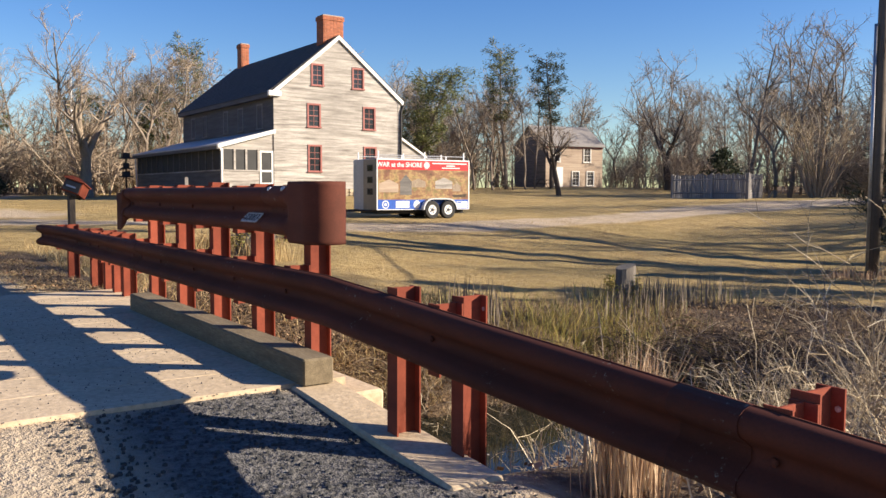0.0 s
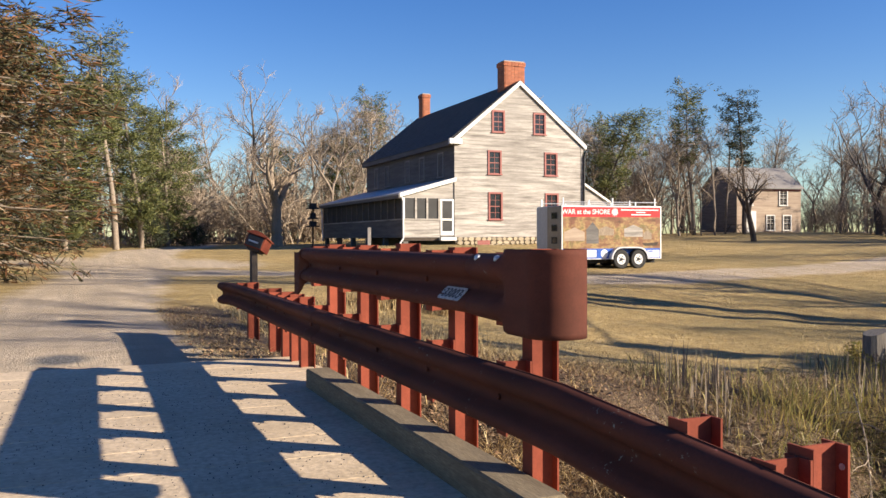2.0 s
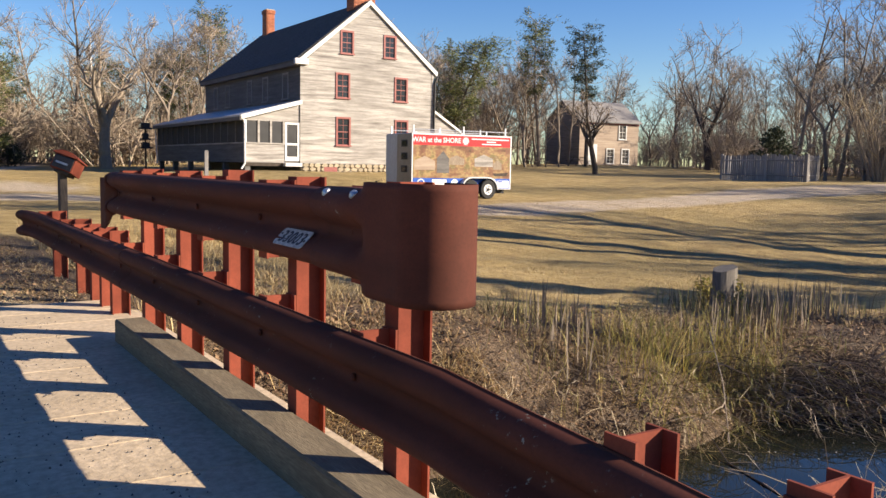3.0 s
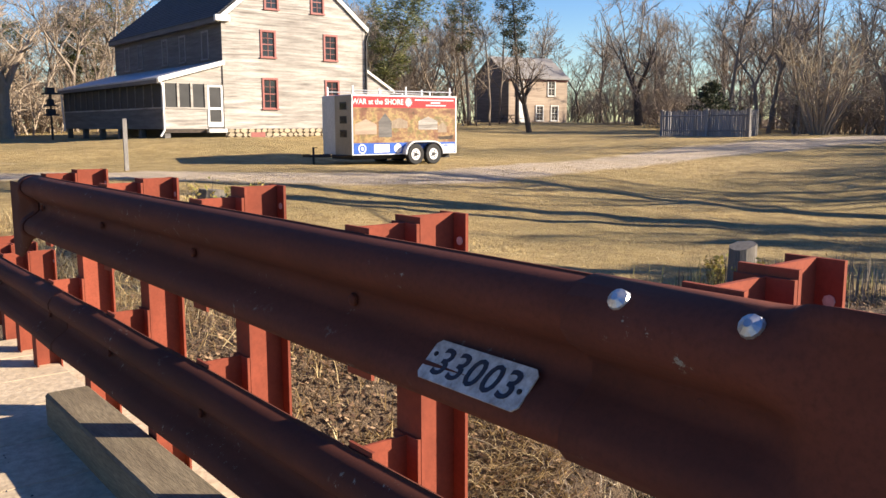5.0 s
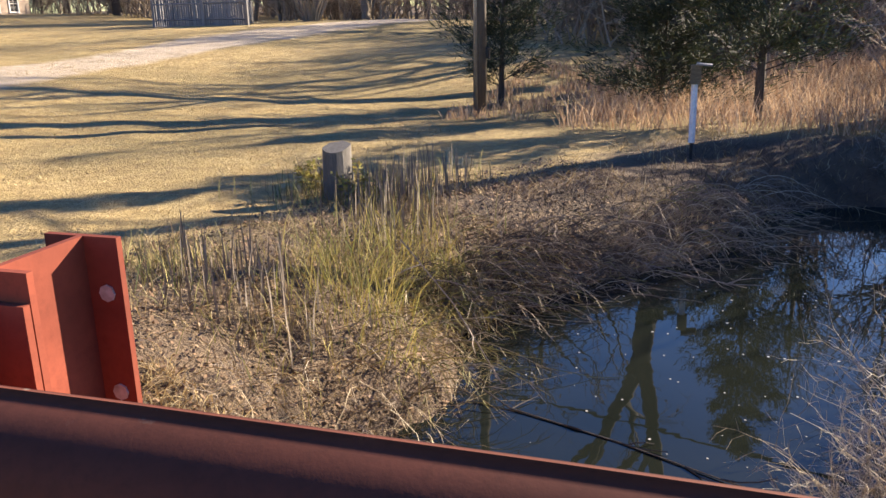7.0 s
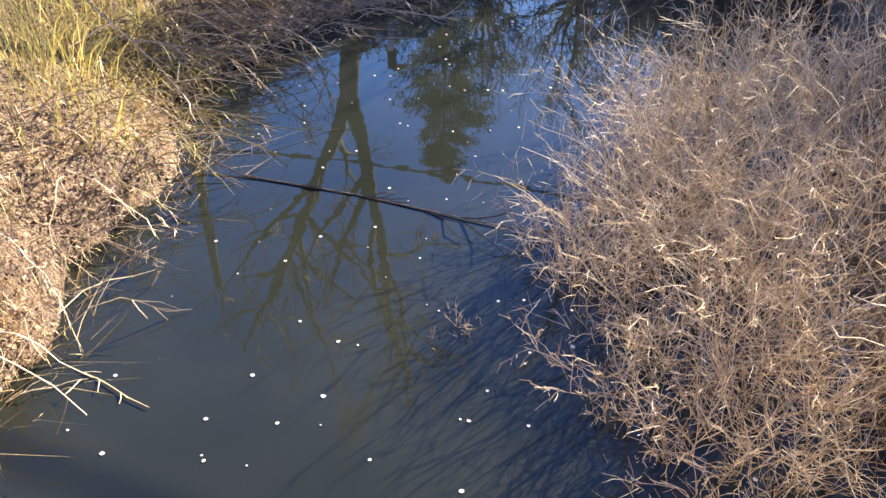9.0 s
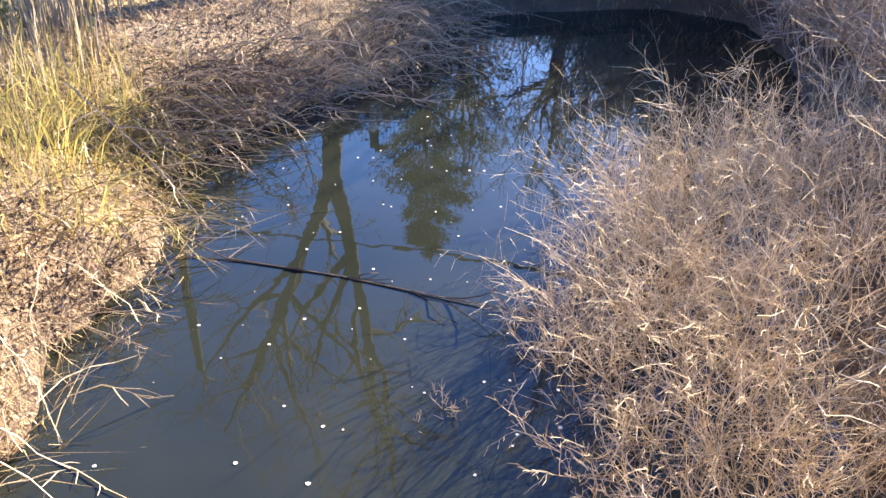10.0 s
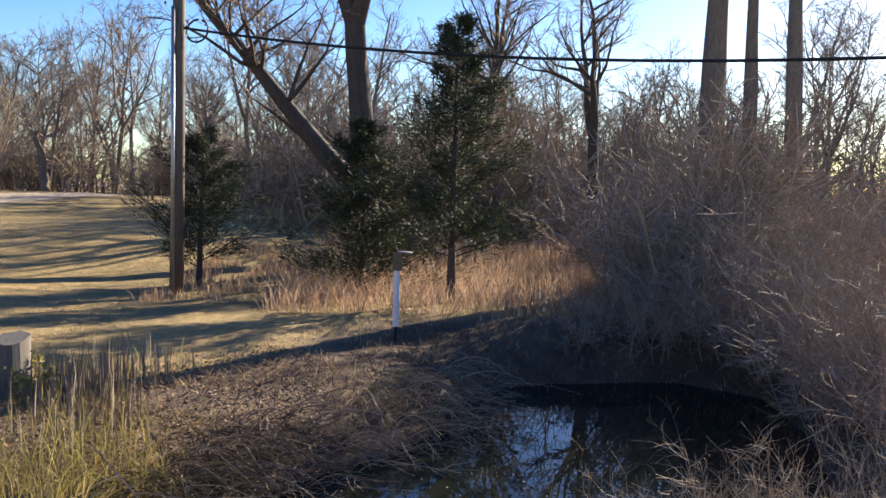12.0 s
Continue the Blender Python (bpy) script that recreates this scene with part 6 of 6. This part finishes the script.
for i, (x, y, h, sp, n) in enumerate(((3.6, -1.5, 1.15, .95, 70), (4.6, -1.4, 1.2, 1.0, 80), (5.6, -1.95, 1.25, 1.0, 75), (4.2, -2.4, 1.4, 1.0, 60), (6.4, -2.7, 1.4, 1.0, 60), (2.8, -1.55, 1.0, .85, 55), (5.2, -3.2, 1.4, 1.1, 55), (3.0, -2.9, 1.3, 1.1, 45))):
    z = max(POND, soil_at(x, y)) - 0.05
    twig_shrub(200 + i, n, h, sp, TWIG_TAN, "dense tan leafless shrub hanging over the pond", pose(x, y, z), 9, 0.0047)
for i, (x, y, h, sp, n) in enumerate(((9.5, -5.6, 1.9, 1.3, 34), (11.5, -6.2, 2.1, 1.3, 34), (13.6, -5.4, 2.0, 1.3, 34), (15.6, -6.5, 2.2, 1.4, 34), (18.2, -5.6, 1.4, 1.3, 28), (8.4, -5.4, 1.9, 1.2, 30), (12.5, -8.2, 2.3, 1.4, 30),
                                     (18.2, -8, 2.2, 1.4, 30), (7.0, -4.8, 1.8, 1.2, 30), (20.4, -5.8, 2.2, 1.5, 30), (10.6, -7.4, 2.6, 1.5, 36), (8.6, -7.0, 2.4, 1.4, 34), (16.4, -8.6, 2.8, 1.5, 34), (14.2, -7.2, 2.6, 1.5, 34), (24.6, -6, 2.4, 1.5, 30), (19, -6.6, 2.4, 1.5, 30))):
    twig_shrub(230 + i, n, h, sp, TWIG, "tangled grey-brown brush behind the pond", pose(x, y, soil_at(x, y)), 8, 0.011)
for i, (x, y, h, sp, n) in enumerate(((14.3, -2.6, .7, .9, 24), (15.4, -3.6, .9, 1.0, 26), (14.3, -4.0, 1.3, 1.1, 28), (16.6, -5.2, 2.6, 1.4, 40), (18.4, -6.6, 3.0, 1.5, 40), (15.2, -5.6, 2.5, 1.3, 36), (14.6, -4.9, 2.2, 1.2, 34), (12.9, -5.8, 2.3, 1.2, 36), (11.2, -5.6, 2.2, 1.2, 36), (16.8, -5.2, 2.4, 1.2, 34), (9.4, -5.2, 2.0, 1.1, 34))):
    twig_shrub(310 + i, n, h, sp, TWIG, "dense dark brush at the pond's far end", pose(x, y, soil_at(x, y)), 11, 0.011)
# Weeds coloured dark to carry the shade along the bank.
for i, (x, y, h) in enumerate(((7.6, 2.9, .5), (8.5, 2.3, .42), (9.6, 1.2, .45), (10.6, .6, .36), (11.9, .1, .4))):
    twig_shrub(340 + i, 34, h, .7, BARK_DARK, "dead weeds crowding the bank, coloured dark for shade", pose(x, y, soil_at(x, y)), 7, 0.006)
for i, (x, y, h) in enumerate(((1.9, -2.2, 1.3), (2.6, -3.8, 1.5), (1.6, -4.6, 1.2), (3.6, -5.0, 1.5), (5.2, -5.2, 1.6), (2.2, -6.4, 1.4))):
    twig_shrub(260 + i, 22, h, .9, TWIG_TAN, "dry thicket beside the guardrail", pose(x, y, soil_at(x, y)), 7, 0.006)
for i, (x, y) in enumerate(((3.2, 2.75), (4.0, 2.5), (4.8, 2.6), (3.6, 3.2), (8.6, 2.3), (9.4, 1.3), (10.3, .7), (11.2, .4))):
    twig_shrub(280 + i, 12, 0.55, .6, TWIG, "bleached dead stems sprawling over the bank", pose(x, y, soil_at(x, y) + 0.05), 5, 0.005)



def arching_stems(name, label, mat, count, x0, x1, seed, reach, thick, d0=0.05, d1=0.9, y0=1.6, y1=4.2):
    """Long dead stems that rise from the bank, bend over and hang towards the water."""
    rs = random.Random(seed)
    sh = Shape()
    made = 0
    while made < count:
        x, y = rs.uniform(x0, x1), rs.uniform(y0, y1)
        d = float(in_pond(np.array([x]), np.array([y]))[0])
        if not d0 < d < d1:
            continue
        made += 1
        z, ln = soil_at(x, y) - 0.03, reach * rs.uniform(0.5, 1.2)
        way = Vector((rs.gauss(0.05, .45), rs.gauss(-.75, .4), 0))
        rise = rs.uniform(0.5, 1.2)
        pts = []
        for k in range(7):
            s = k / 6
            h = rise * ln * (s - 1.1 * s * s) + z
            pts.append((x + way.x * ln * s + rs.gauss(0, .012), y + way.y * ln * s + rs.gauss(0, .012), max(h, POND + 0.01 if s > 0.6 else h)))
        thin_tube(sh, pts, thick, thick * 0.4, 3)
        for _ in range(4):
            p, e = along(pts, rs.uniform(0.35, 1))
            thin_tube(sh, limb(rs, p, e + Vector((rs.gauss(0, .5), rs.gauss(0, .5), rs.gauss(-.3, .4))), ln * rs.uniform(.1, .28), 2, .2), thick * .5, thick * .25, 3)
    return tagged(part(name, sh, mat), label, "weeds", kind="stuff")


arching_stems("arching_stems", "bleached dead stems arching over the pond's edge", TWIG_TAN, 100, 2.4, 8.0, 401, 0.8, 0.005)
arching_stems("arching_stems", "yellow-green weed stems bent towards the water", REED, 130, 4.8, 8.2, 402, 0.7, 0.006)
# These stems are darkened by colour for the shaded stretch of bank.
arching_stems("arching_stems", "dead stems with the bank's shade put into their colour", BARK_DARK, 160, 6.5, 10.5, 403, 0.7, 0.006)
arching_stems("arching_stems", "matted pale stems lying on the bank", STRAW, 170, 2.4, 8.5, 404, 0.45, 0.004, 0.3, 2.0)

arching_stems("arching_stems", "tangled dead stems drooping into the pond", TWIG, 260, 7.0, 13.2, 405, 0.8, 0.007, -0.1, 1.0, -1.2, 2.9)
arching_stems("arching_stems", "pale weed stems hanging over the far bank", TWIG_TAN, 130, 7.0, 13.0, 406, 0.9, 0.006, -0.1, 0.8, -1.2, 2.9)
arching_stems("arching_stems", "yellow-green weeds along the far bank", REED, 150, 6.6, 12.6, 407, 0.5, 0.007, 0.0, 1.2, -0.9, 3.2)
for i, (x, y, h, sp, n) in enumerate(((2.3, -1.05, .8, .6, 40), (3.1, -.75, .7, .55, 36), (2.5, -.7, .45, .4, 24), (3.35, .22, .34, .2, 12), (3.9, -.75, .8, .6, 40))):
    twig_shrub(420 + i, n, h, sp, TWIG_TAN, "low leafless twigs standing in the pond", pose(x, y, POND - 0.03), 8, 0.0045)

# branches lying in the water
for i, pts in enumerate(([(5.5, 2.1, -1.5), (5.26, 1.7, -1.59), (4.94, .81, -1.595), (4.6, .1, -1.59), (4.38, -.4, -1.58), (4.3, -.8, -1.5)], [(9.4, 1.6, -1.35), (9.0, .7, -1.5), (8.8, -.2, -1.58)], [(6.6, 3.1, -.62), (6.0, 2.4, -1.0), (5.4, 1.8, -1.45)])):
    rs = random.Random(300 + i)
    sh = Shape()
    thin_tube(sh, pts, 0.008, 0.005, 5)
    for _ in range(7):
        p, d = along(pts, rs.uniform(0.1, 0.95))
        thin_tube(sh, limb(rs, p, d + Vector((rs.gauss(0, .7), rs.gauss(0, .7), rs.uniform(0, .6))), rs.uniform(.2, .5), 3, .2), 0.008, 0.003, 4)
    tagged(part("fallen_branch", sh, BARK_DARK if i == 0 else BARK_PALE), "dead branch lying across the pond water", "branch")
rs = random.Random(9)
sh = Shape()
for _ in range(150):
    x, y, s = rs.uniform(2, 9), rs.uniform(-1.2, 2.2), rs.uniform(0.004, 0.014)
    if rs.random() < 0.06:
        s *= 1.5
    ring = [(x + s * math.cos(a) * rs.uniform(.7, 1.2), y + s * math.sin(a) * rs.uniform(.7, 1.2)) for a in np.linspace(0, 6.28, 7)[:-1]]
    sh.prism(ring, POND + 0.001, POND + 0.004, "z")
tagged(part("floating_specks", sh, PLATE), "pale petals and specks floating on the water", "debris", kind="stuff")

# loose gravel beside the deck
rs = random.Random(14)
sh = Shape()
for _ in range(2600):
    x, y, s = rs.uniform(-1.9, -0.12), rs.uniform(-5.5, -1.2), rs.uniform(0.006, 0.02)
    if (x > -0.45 and y > -3.05) or y > -1.22:
        continue
    z = DECK - 0.03 - float(fall(y))
    ring = [(x + s * math.cos(a) * rs.uniform(.6, 1.2), y + s * math.sin(a) * rs.uniform(.6, 1.2)) for a in (0, 1.2, 2.5, 3.8, 5.1)]
    k = len(sh.v)
    sh.v += [(u, v, z - 0.01) for u, v in ring] + [(x + (u - x) * .6, y + (v - y) * .6, z + s * .8) for u, v in ring]
    sh.f += [(k + i, k + (i + 1) % 5, k + 5 + (i + 1) % 5, k + 5 + i) for i in range(5)] + [tuple(k + 5 + i for i in range(5))]
tagged(part("gravel", sh, GRAVEL), "loose dark road gravel beside the bridge deck", "gravel", kind="stuff")

rs = random.Random(15)
sh = Shape()
for _ in range(2200):
    x, y, s = rs.uniform(-3.6, -0.62), rs.uniform(-1.4, 4.2), rs.uniform(0.002, 0.008)
    k = len(sh.v)
    sh.v += [(x + s * math.cos(a) * rs.uniform(.6, 1.2), y + s * math.sin(a) * rs.uniform(.6, 1.2), DECK - 0.002) for a in (0, 1.6, 3.1, 4.7)] + [(x, y, DECK + s * 0.9)]
    sh.f += [(k + i, k + (i + 1) % 4, k + 4) for i in range(4)]
tagged(part("grit", sh, GRAVEL), "fine loose grit scattered on the bridge deck", "gravel", kind="stuff")
